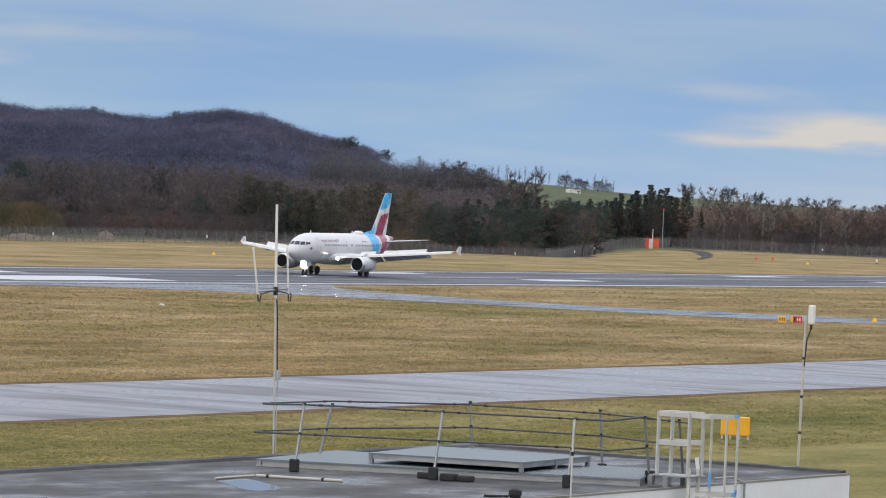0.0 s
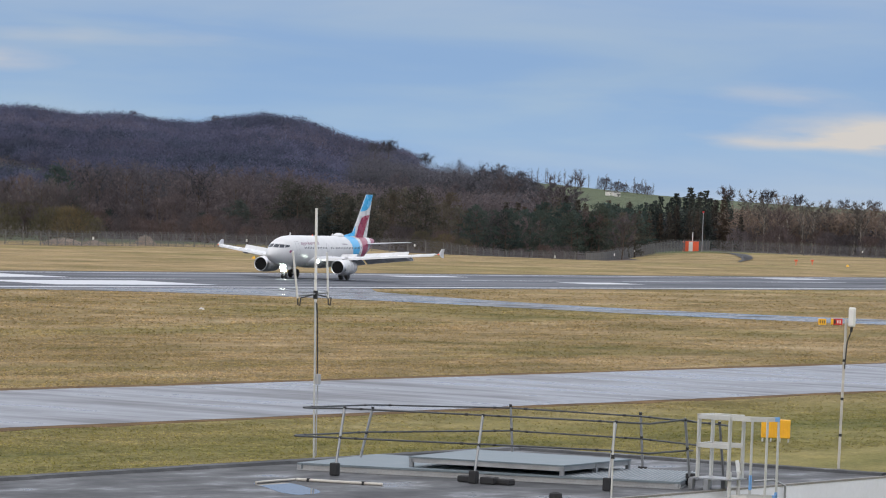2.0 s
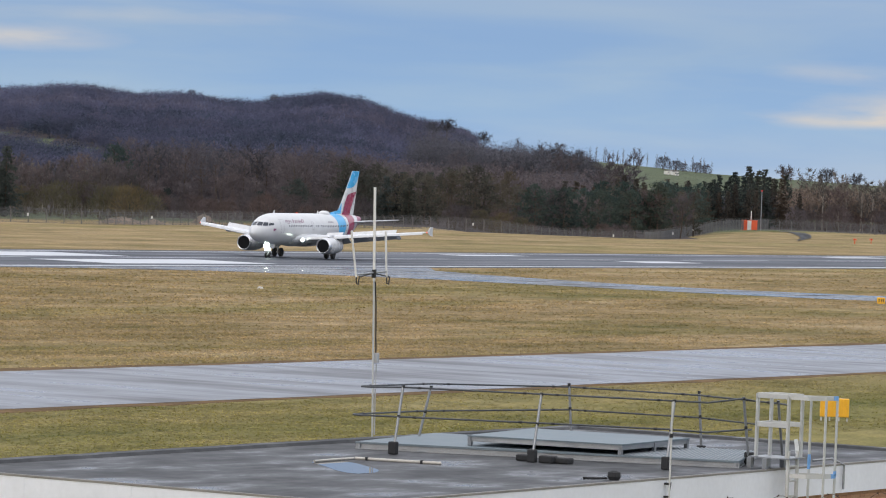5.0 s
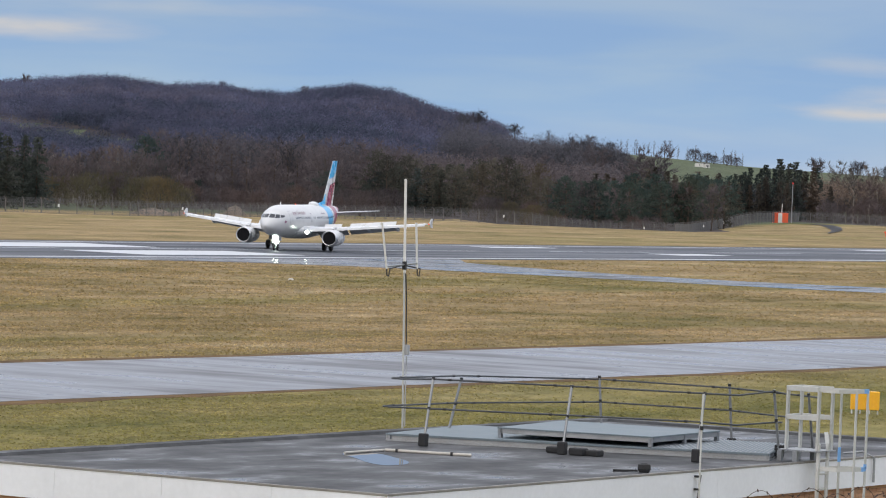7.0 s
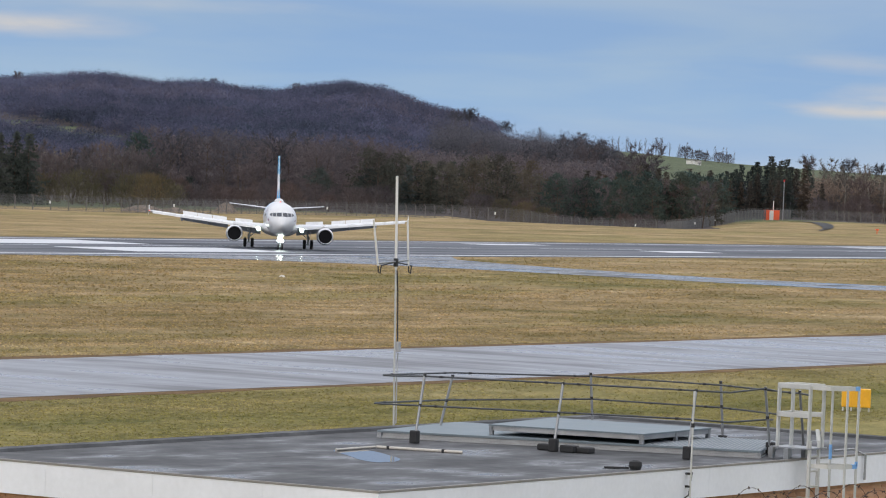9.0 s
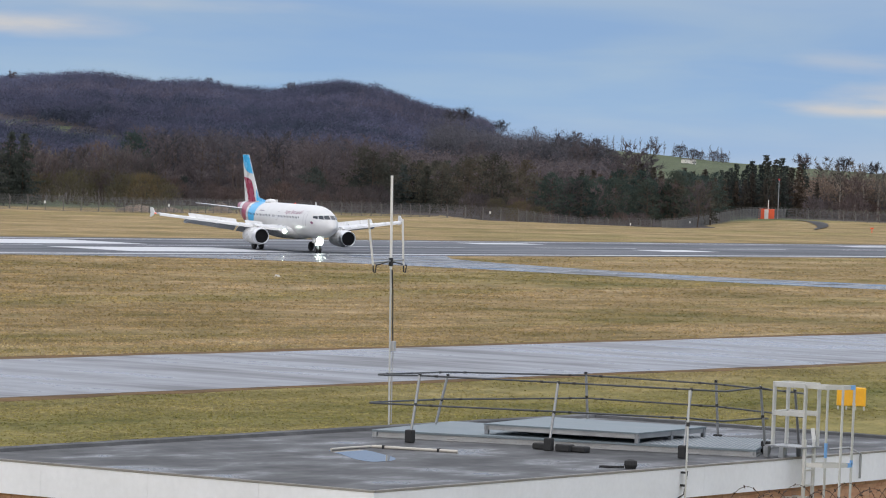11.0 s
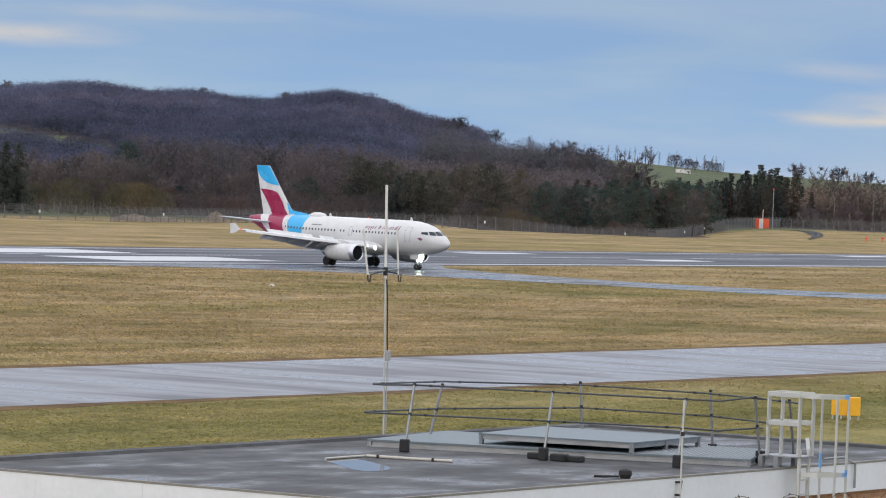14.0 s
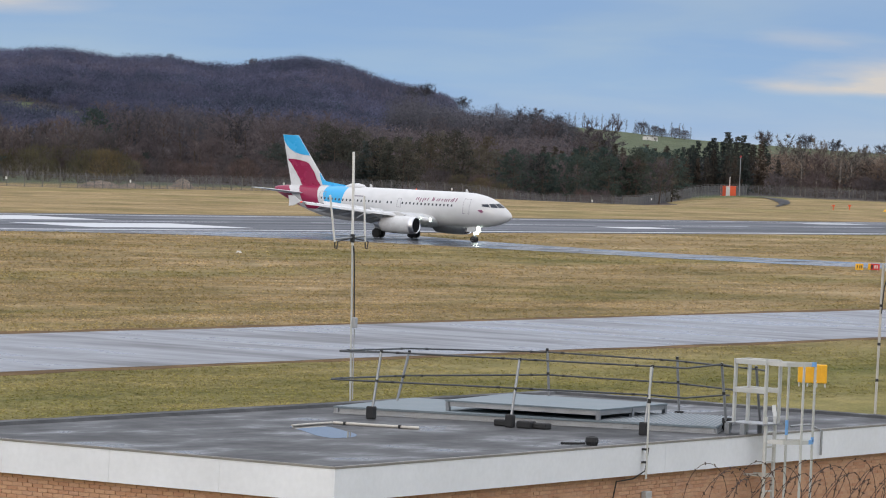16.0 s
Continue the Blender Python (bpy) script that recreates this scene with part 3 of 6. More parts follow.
def build_ladder():
    """A fixed ladder with a cage on the wall, and a walk-through frame at the roof's edge."""
    a = thing("access_ladder", "pale aluminium roof ladder with safety cage and walk-through frame", "ladder")
    y = 41.50
    for x in (84.42, 84.84):
        part("stile", box((x - 0.035, y - 0.03, 0.0), (x + 0.035, y + 0.03, 7.52), 0.006), M_ALU, a)
    for k in range(24):
        part("rung", tube([(84.45, y, 0.3 + 0.3 * k), (84.81, y, 0.3 + 0.3 * k)], 0.018, 8), M_ALU, a)
    # angled handhold
    part("handhold", tube([(84.84, y, 7.45), (84.95, y + 0.1, 7.72)], 0.055, 4), M_ALU, a)
    # walk-through frame
    for x, yy, w in ((84.40, 41.52, 0.055), (85.02, 41.52, 0.055), (84.40, 42.22, 0.055), (85.02, 42.22, 0.055)):
        part("frame_post", box((x - w, yy - 0.02, ROOF + 0.24), (x + w, yy + 0.02, 8.62), 0.005), M_ALU, a)
    for z in (8.56, 7.98):
        for lo, hi in (((84.34, 41.52, z), (84.40, 42.22, z + 0.10)), ((85.0, 41.52, z), (85.06, 42.22, z + 0.10)), ((84.34, 42.20, z), (85.06, 42.24, z + 0.10))):
            part("frame_rail", box(lo, hi, 0.004), M_ALU, a)
    part("frame_plate", box((84.3, 41.45, ROOF + 0.215), (85.12, 42.35, ROOF + 0.24)), M_GALV, a)
    for p, q in (((84.40, 41.52, 8.60), (84.76, 40.88, 8.60)), ((85.02, 41.52, 8.60), (85.28, 40.88, 8.60))):
        e = Vector(q) - Vector(p)
        part("top_strap", box((0, -0.02, -0.035), (e.length, 0.02, 0.035), 0.0, Matrix.Translation(p) @ e.to_track_quat("X", "Z").to_matrix().to_4x4()), M_ALU, a)
    part("tape", box((85.10, 40.845, 8.555), (85.30, 40.885, 8.645)), M_TAPE, a, "blue tape band")
    part("tape", box((85.10, 40.845, 6.975), (85.30, 40.885, 7.065)), M_TAPE, a, "blue tape band")
    for x, yy in ((84.3, 42.3), (85.1, 42.3), (84.3, 41.95), (85.1, 41.95)):
        part("frame_foot", box((x - 0.05, yy - 0.05, ROOF), (x + 0.05, yy + 0.05, ROOF + 0.214)), M_GALV, a)
    # cage
    cage = [(84.93, 41.28), (84.76, 40.86), (85.28, 40.86)]
    for i, (x, yy) in enumerate(cage):
        p = part("cage_bar", box((x - 0.04, yy - 0.012, 2.2), (x + 0.04, yy + 0.012, 8.6), 0.004), M_ALU, a)
        for z0, z1 in (((7.15, 7.45), (6.5, 6.8))[:1] if i == 0 else ((7.02, 7.12),) if i == 2 else ()):
            part("tape", box((x - 0.043, yy - 0.015, z0), (x + 0.043, yy + 0.015, z1)), M_TAPE, p, "blue tape band")
    for z in (8.60, 7.02, 5.5, 4.0, 2.5):
        ring = [(84.42, 41.45, z), (84.45, 41.1, z), (84.76, 40.86, z), (85.28, 40.86, z), (85.1, 41.2, z), (84.84, 41.45, z)]
        for p, q in zip(ring, ring[1:]):
            e = Vector(q) - Vector(p)
            m = Matrix.Translation(p) @ e.to_track_quat("X", "Z").to_matrix().to_4x4()
            part("cage_hoop", box((0, -0.006, -0.04), (e.length, 0.006, 0.04), 0.0, m), M_ALU, a)
    # brackets that hold the stiles off the wall
    for z in (6.3, 4.5, 2.0):
        for x in (84.42, 84.84):
            part("bracket", box((x - 0.03, y + 0.03, z), (x + 0.03, BY0 + 0.15, z + 0.05)), M_ALU, a)
    return a


build_ladder()


def build_roof_clutter():
    # pale pipe with its puddle
    p = thing("roof_pipe", "cream plastic pipe lying on the wet roof", "pipe")
    part("pipe", tube([(78.2, 47.95, ROOF + 0.03), (78.35, 47.2, ROOF + 0.03), (78.63, 46.23, ROOF + 0.028)], 0.03, 10), M_PIPE, p)
    part("pipe", tube([(76.65, 47.93, ROOF + 0.026), (77.4, 47.98, ROOF + 0.026), (78.2, 47.99, ROOF + 0.026)], 0.024, 10), M_PIPE, p)
    for q in ((78.24, 47.7), (78.52, 46.6)):
        part("pipe_clip", box((q[0] - 0.05, q[1] - 0.02, ROOF), (q[0] + 0.05, q[1] + 0.02, ROOF + 0.068), 0.008), M_RUBBER, p)

    def puddle(cx, cy, rx, ry, seed, turn):
        rnd = random.Random(seed)
        pts = []
        for k in range(40):
            t = 2 * math.pi * k / 40
            r = 1 + 0.28 * noise.noise((math.cos(t) * 1.6 + seed, math.sin(t) * 1.6, 0.5))
            x, y = rx * r * math.cos(t), ry * r * math.sin(t)
            pts.append((cx + x * math.cos(turn) - y * math.sin(turn), cy + x * math.sin(turn) + y * math.cos(turn)))
        tagged(part("puddle", slab(pts, ROOF - 0.01, ROOF + 0.004), M_WATER), "still rainwater puddle on the flat roof", "puddle", group="puddles")

    puddle(76.2, 46.9, 2.0, 0.5, 3, 0.8)
    # roof vent
    v = thing("roof_vent", "small black roof outlet cowl", "vent")
    part("cowl", tube([(78.15, 42.1, ROOF), (78.15, 42.1, ROOF + 0.07), (78.15, 42.1, ROOF + 0.15), (78.15, 42.1, ROOF + 0.18)], [0.10, 0.13, 0.12, 0.05], 14), M_RUBBER, v)
    part("spout", tube([(78.08, 42.2, ROOF + 0.03), (77.95, 42.4, ROOF + 0.022), (77.86, 42.62, ROOF + 0.02)], 0.022, 8), M_RUBBER, v)
    # conduit pole clipped to the fascia
    c = thing("conduit_pole", "slim pale conduit pole clipped to the fascia", "pole")
    part("pole", tube([(79.68, 41.70, 6.45), (79.68, 41.70, 8.62)], 0.019, 8), M_ALU, c)
    part("clip", box((79.64, 41.70, 6.75), (79.72, 41.80, 6.79)), M_CABLE, c)
    part("clip", box((79.64, 41.70, 7.0), (79.72, 41.80, 7.04)), M_CABLE, c)
    part("joint", tube([(79.68, 41.70, 7.92), (79.68, 41.70, 8.0)], 0.038, 8), M_CABLE, c)
    part("cable", tube([(79.72, 41.69, 7.05), (79.70, 41.74, 6.6), (79.4, 41.84, 6.45), (78.8, 41.88, 6.42), (78.7, 41.9, 6.0), (78.7, 41.9, 5.4)], 0.014, 6), M_CABLE, c)
    # wall box with a lamp bracket below the fascia
    w = thing("wall_box", "small grey junction box on the brick wall", "junction box")
    part("body", box((79.95, 41.82, 5.95), (80.2, 41.94, 6.18), 0.02), M_BOX, w)
    part("conduit", tube([(80.07, 41.9, 5.95), (80.07, 41.9, 4.6)], 0.015, 6), M_BOX, w)
    # trailing cable at the roof's edge
    k = thing("edge_cable", "grey cable conduit bent over the fascia", "cable")
    part("cable", tube([(87.0, 42.2, ROOF + 0.06), (87.4, 41.95, ROOF + 0.10), (87.55, 41.74, ROOF - 0.02), (87.55, 41.74, 6.6)], 0.026, 6), M_GALV, k)


build_roof_clutter()


def build_masts():
    m = thing("antenna_mast", "slim off-white mast with cross arm and two short rods", "mast")
    base, top = Vector((84.95, 51.45, 0.0)), Vector((84.36, 51.5, 12.49))
    at = lambda z: base.lerp(top, z / 12.49)
    part("lower_tube", tube([at(0), at(10.7)], 0.022, 10), M_ALU, m)
    part("upper_rod", tube([at(10.5), at(12.49)], 0.028, 10), M_MAST, m)
    c = at(10.68)
    part("cross_arm", tube([c + Vector((-0.72, 0, -0.05)), c + Vector((0.52, 0, 0.02))], 0.02, 8), M_GALV, m)
    for dx, lean in ((-0.72, -0.26), (0.52, -0.11)):
        part("rod", tube([c + Vector((dx, 0, -0.1)), c + Vector((dx + lean, 0, 0.88))], 0.022, 8), M_MAST, m)
        part("cable_loop", tube([c + Vector((dx, 0, -0.08)), c + Vector((dx + 0.02, 0, -0.24)), c + Vector((dx + 0.09, 0, -0.26)), c + Vector((dx + 0.13, 0, -0.10)), c + Vector((0, 0.03, -0.02))], 0.014, 6), M_CABLE, m)
    part("clamp", box(c + Vector((-0.035, -0.04, -0.12)), c + Vector((0.035, 0.04, 0.06)), 0.008), M_CABLE, m)
    part("cable", tube([c + Vector((0, -0.04, -0.2)), at(10.0) + Vector((0.06, -0.02, 0)), at(9.3) + Vector((0.07, -0.02, 0)), at(8.95) + Vector((0.08, -0.02, 0))], 0.014, 6), M_CABLE, m)
    j = part("junction_box", box(at(8.85) + Vector((0.02, -0.08, -0.11)), at(8.85) + Vector((0.13, 0.02, 0.11)), 0.012), M_BOX, m)
    part("cable", tube([at(8.72) + Vector((0.1, -0.02, 0)), at(8.5) + Vector((0.12, 0, 0)), at(8.2) + Vector((0.02, -0.05, 0)), at(7.2) + Vector((0.04, -0.03, 0))], 0.013, 6), M_BOX, m)
    for z in (1.5, 4.0, 6.5):
        part("wall_bracket", box((at(z).x - 0.04, BY1 - 0.11, z), (at(z).x + 0.04, at(z).y + 0.05, z + 0.05)), M_GALV, m)
    s = thing("sensor_pole", "thin steel pole with a white antenna unit on top", "pole")
    b0, t0 = Vector((93.32, 43.30, 0.0)), Vector((93.32, 43.17, 10.5))
    part("tube", tube([b0, t0], 0.03, 10), M_PIPE, s)
    u = part("antenna_unit", box((93.25, 42.96, 10.33), (93.39, 43.10, 10.76), 0.035), M_MAST, s, "white plastic antenna unit")
    part("connector", tube([(93.32, 43.03, 10.33), (93.32, 43.04, 10.22)], 0.03, 8), M_CABLE, u)
    part("cable", tube([(93.32, 43.04, 10.22), (93.31, 43.12, 10.0), (93.29, 43.15, 9.4)], 0.014, 6), M_CABLE, s)
    for z in (9.55, 8.7, 7.9):
        part("strap", tube([(93.32, 43.30 - 0.0124 * z, z), (93.32, 43.30 - 0.0124 * z, z + 0.06)], 0.036, 8), M_CABLE, s)
    for z in (2.0, 5.5):
        part("wall_bracket", box((BX1 - 0.11, 43.30 - 0.0124 * z - 0.03, z), (93.33, 43.30 - 0.0124 * z + 0.03, z + 0.05)), M_GALV, s)


build_masts()

# ---- woods ----
def foliage(name, base, vary=0.35, rough=0.9, island=0.18, grain=0.35):
    """Twigs or needles: shade varies from tree to tree and from clump to clump."""
    m, n, l, b = shader(name, base, rough, spec=0.1)
    info, geo = n.new("ShaderNodeObjectInfo"), n.new("ShaderNodeNewGeometry")
    big = noise_node(n, l, coords(n, l, (grain, grain, grain)), 1.0, 3)
    lo, hi = tuple(c * (1 - vary) for c in base), tuple(c * (1 + vary) for c in base)
    warm = (base[0] * 1.2, base[1] * 1.0, base[2] * 0.88)
    c = ramp_node(n, l, info.outputs["Random"], [(0.0, lo), (0.45, base), (0.75, warm), (1.0, hi)])
    g = ramp_node(n, l, big, [(0.3, (0.65,) * 3), (0.7, (1.3,) * 3)])
    wide = noise_node(n, l, coords(n, l, (0.02, 0.02, 0.04)), 1.0, 4, 0.6)
    c = mix_node(n, l, c, ramp_node(n, l, wide, [(0.32, (0.62,) * 3), (0.5, (0.95,) * 3), (0.68, (1.4,) * 3)]), 1.0, "MULTIPLY")
    c = mix_node(n, l, c, g, 1.0, "MULTIPLY")
    isl = ramp_node(n, l, geo.outputs["Random Per Island"], [(0.0, (1 - island, 1 - 0.9 * island, 1 - 0.75 * island)), (1.0, (1 + island, 1 + 0.9 * island, 1 + 0.75 * island))])
    c = mix_node(n, l, c, isl, 1.0, "MULTIPLY")
    l.new(c, b.inputs["Base Color"])
    # thin twigs and needles let some light through
    tr, mx = n.new("ShaderNodeBsdfTranslucent"), n.new("ShaderNodeMixShader")
    l.new(c, tr.inputs["Color"])
    mx.inputs[0].default_value = 0.45
    l.new(b.outputs[0], mx.inputs[1])
    l.new(tr.outputs[0], mx.inputs[2])
    l.new(mx.outputs[0], n["Material Output"].inputs["Surface"])
    return m


M_BARK = weathered("tree_bark", (0.085, 0.065, 0.052), 0.95, vary=0.3, scale=1, fine=6, bump=0.4, dist=0.03, spec=0.1)
M_BIRCH = weathered("pale_birch_bark", (0.26, 0.23, 0.20), 0.9, vary=0.3, scale=1, fine=6, bump=0.3, spec=0.1)
M_TWIG = foliage("bare_winter_twigs", (0.104, 0.102, 0.116))
M_TWIG_RED = foliage("reddish_winter_twigs", (0.126, 0.108, 0.110))
M_TWIG_PALE = foliage("pale_winter_twigs", (0.165, 0.148, 0.132))
M_SPRUCE = foliage("spruce_needles", (0.062, 0.076, 0.07))
M_PINE = foliage("pine_needles", (0.060, 0.086, 0.076))
M_SCRUB = foliage("olive_brown_needles", (0.092, 0.090, 0.072))
M_LARCH = foliage("larch_twigs_brown_green", (0.088, 0.078, 0.066))
# the hill's twigs and needles are blued: distance haze put into their colour
M_HAZEWOOD = foliage("hazed_hill_twigs", (0.100, 0.106, 0.162), 0.2, island=0.16, grain=0.12)
M_HAZEPALE = foliage("hazed_hill_birch", (0.128, 0.120, 0.160), 0.2, island=0.16, grain=0.12)
M_HAZEGREEN = foliage("hazed_hill_needles", (0.058, 0.074, 0.104), 0.2, island=0.16, grain=0.12)
M_OLIVE = foliage("olive_shrub_twigs", (0.132, 0.118, 0.072))


class Soup:
    """Collects loose triangles and thin bars for one mesh."""

    def __init__(self):
        self.v, self.f = [], []

    def tri(self, a, b, c):
        k = len(self.v)
        self.v += [a, b, c]
        self.f.append((k, k + 1, k + 2))

    def bar(self, pts, rs, sides=4):
        k = len(self.v)
        for i, q in enumerate(pts):
            d = (pts[min(i + 1, len(pts) - 1)] - pts[max(i - 1, 0)]).normalized()
            s = d.cross(Vector((0.3, 0.9, 0.2))).normalized()
            t = d.cross(s)
            for j in range(sides):
                a = 2 * math.pi * j / sides
                self.v.append(q + (s * math.cos(a) + t * math.sin(a)) * rs[i])
        for i in range(len(pts) - 1):
            for j in range(sides):
                j2 = (j + 1) % sides
                self.f.append((k + i * sides + j, k + i * sides + j2, k + (i + 1) * sides + j2, k + (i + 1) * sides + j))

    def mesh(self, name, mat, parent):
        me = bpy.data.meshes.new(name)
        me.from_pydata([tuple(q) for q in self.v], [], self.f)
        me.materials.append(mat)
        ob = new(name, me)
        ob.parent = parent
        return ob


def rand_dir(rnd):
    while True:
        q = Vector((rnd.uniform(-1, 1), rnd.uniform(-1, 1), rnd.uniform(-1, 1)))
        if 0.1 < q.length < 1:
            return q.normalized()


def sliver(soup, rnd, p, d, length, width):
    side = d.cross(rand_dir(rnd))
    if side.length < 0.05:
        side = Vector((1, 0, 0))
    side = side.normalized() * width
    soup.tri(p - side, p + side, p + d * length)


def bare_tree(label, seed, h, spread, twig, bark=None, low=0.28, limbs=12, up=0.9, twigs=9):
    rnd = random.Random(seed)
    t = thing("tree", label, "tree", group="wood behind the airfield")
    trunk, crown = Soup(), Soup()
    lean = Vector((rnd.uniform(-0.06, 0.06), rnd.uniform(-0.06, 0.06), 1))
    spine = [lean * (h * k) + Vector((rnd.uniform(-0.1, 0.1), rnd.uniform(-0.1, 0.1), 0)) * (k > 0) for k in (0, 0.3, 0.6, 0.86)]
    spine[0].z = -0.3
    r0 = 0.018 * h
    trunk.bar(spine, [r0, r0 * 0.75, r0 * 0.45, r0 * 0.12], 6)
    for i in range(limbs):
        k = low + (0.84 - low) * (i + rnd.random()) / limbs
        p = lean * (h * k)
        az = i * 2.4 + rnd.uniform(-0.5, 0.5)
        reach = spread * (1.0 - 0.55 * abs(k - 0.5) / 0.5) * rnd.uniform(0.75, 1.1)
        d = Vector((math.cos(az), math.sin(az), up * rnd.uniform(0.7, 1.3)))
        pts = [p, p + d * reach * 0.4, p + d * reach * 0.75 + Vector((0, 0, reach * 0.12)), p + d * reach + Vector((0, 0, reach * 0.28))]
        over = max(0, pts[-1].z - h) 
        pts[-1].z -= over
        trunk.bar(pts, [r0 * 0.28, r0 * 0.18, r0 * 0.09, 0.012], 3)
        for j in range(8):
            s = 0.25 + 0.75 * (j + rnd.random()) / 8
            m = min(int(s * 3), 2)
            q = pts[m].lerp(pts[m + 1], s * 3 - m)
            bd = (d.normalized() * 0.5 + rand_dir(rnd) + Vector((0, 0, 0.5))).normalized()
            bl = reach * 0.34 * rnd.uniform(0.6, 1.2)
            sliver(crown, rnd, q, bd, bl, 0.05)
            for _ in range(twigs):
                a = rnd.uniform(0.2, 1.0)
                sliver(crown, rnd, q + bd * bl * a, (bd + rand_dir(rnd) * 0.9 + Vector((0, 0, 0.25))).normalized(), rnd.uniform(0.6, 1.5), rnd.uniform(0.03, 0.075))
    trunk.mesh("trunk", bark or M_BARK, t)
    crown.mesh("crown", twig, t)
    return t


def conifer(label, seed, h, width, needles, slim=1.0, gap=0.0):
    rnd = random.Random(seed)
    t = thing("tree", label, "tree", group="wood behind the airfield")
    trunk, crown = Soup(), Soup()
    trunk.bar([Vector((0, 0, -0.3)), Vector((0, 0, h * 0.5)), Vector((0, 0, h * 0.98))], [0.016 * h, 0.01 * h, 0.01], 6)
    n = int(h * 1.5)
    for i in range(n):
        z = h * (0.06 + 0.93 * i / n)
        r = width * (1 - (z / h)) ** (0.75 * slim) * rnd.uniform(0.75, 1.15) + 0.15
        for j in range(9):
            if rnd.random() < gap:
                continue
            az = rnd.uniform(0, 2 * math.pi)
            d = Vector((math.cos(az), math.sin(az), rnd.uniform(-0.35, 0.15)))
            rr = r * rnd.uniform(0.6, 1.15)
            steps = max(2, int(rr / 0.45))
            for k in range(steps):
                q = Vector((0, 0, z)) + d * rr * (k + 0.6) / steps
                for _ in range(2):
                    e = (d * 0.7 + rand_dir(rnd) * 0.8 + Vector((0, 0, -0.25))).normalized()
                    sliver(crown, rnd, q, e, rnd.uniform(0.5, 0.95), rnd.uniform(0.12, 0.26))
    trunk.mesh("trunk", M_BARK, t)
    crown.mesh("crown", needles, t)
    return t


def pine(label, seed, h, width, needles, low=0.2):
    rnd = random.Random(seed)
    t = thing("tree", label, "tree", group="wood behind the airfield")
    trunk, crown = Soup(), Soup()
    trunk.bar([Vector((0, 0, -0.3)), Vector((0.1, 0.05, h * 0.5)), Vector((0, 0.1, h * 0.92))], [0.018 * h, 0.012 * h, 0.03], 6)
    for i in range(46):
        k = low + (1 - low) * (i + rnd.random()) / 46
        az = rnd.uniform(0, 2 * math.pi)
        r = width * math.sin(math.pi * min(1, (k - low) / (1 - low) * 0.75 + 0.22)) * rnd.uniform(0.35, 1.1)
        c = Vector((math.cos(az) * r, math.sin(az) * r, h * k))
        trunk.bar([Vector((0.05, 0.05, h * k * 0.88)), c], [0.05, 0.015], 3)
        size = rnd.uniform(0.7, 1.25)
        for _ in range(26):
            q = c + Vector((rnd.gauss(0, 0.55), rnd.gauss(0, 0.55), rnd.gauss(0, 0.24))) * size
            sliver(crown, rnd, q, (rand_dir(rnd) + Vector((0, 0, 0.3))).normalized(), rnd.uniform(0.35, 0.75), rnd.uniform(0.08, 0.18))
    trunk.mesh("trunk", M_BARK, t)
    crown.mesh("crown", needles, t)
    return t


def shrub(label, seed, h, width, twig):
    rnd = random.Random(seed)
    t = thing("shrub", label, "shrub", group="shrubs along the fence")
    stems, crown = Soup(), Soup()
    for i in range(10):
        az = rnd.uniform(0, 2 * math.pi)
        d = Vector((math.cos(az) * rnd.uniform(0.1, 0.7), math.sin(az) * rnd.uniform(0.1, 0.7), 1)).normalized()
        ln = h * rnd.uniform(0.6, 0.95)
        stems.bar([Vector((d.x * 0.2, d.y * 0.2, -0.2)), d * ln * 0.6, d * ln], [0.05, 0.03, 0.01], 3)
    for i in range(620):
        az, k = rnd.uniform(0, 2 * math.pi), rnd.random() ** 0.7
        r = width * math.sqrt(rnd.random()) * math.sqrt(max(0.05, 1 - (k * 0.9) ** 2))
        q = Vector((math.cos(az) * r, math.sin(az) * r, k * h * 0.85))
        sliver(crown, rnd, q, (Vector((q.x * 0.3, q.y * 0.3, 1)) + rand_dir(rnd) * 0.9).normalized(), rnd.uniform(0.5, 1.2), rnd.uniform(0.03, 0.07))
    stems.mesh("woody_base", M_BARK, t)
    crown.mesh("crown", twig, t)
    return t


def plant(kinds, spots, rnd, first):
    """Stand copies of some kinds at (distance, ratio, scale); the templates are the first ones planted."""
    for d, r, sc in spots:
        k = rnd.randrange(len(kinds))
        u, v = place(d, d * r)
        m = pose(u, v, height(u, v) - 0.05, 0, 0, rnd.uniform(0, 360))
        if kinds[k] not in first:
            first.add(kinds[k])
            kinds[k].scale = (sc, sc, sc)
            kinds[k].matrix_basis = m @ Matrix.Diagonal((sc, sc, sc, 1))
        else:
            ob = copy_thing(kinds[k], m)
            ob.matrix_basis = m @ Matrix.Diagonal((sc, sc, sc, 1))


def zone(rnd, r0, r1, d0, d1, n, s0, s1):
    out = []
    for i in range(n):
        out.append((rnd.uniform(d0, d1), r0 + (r1 - r0) * (i + rnd.uniform(0.1, 0.9)) / n, rnd.uniform(s0, s1)))
    return out


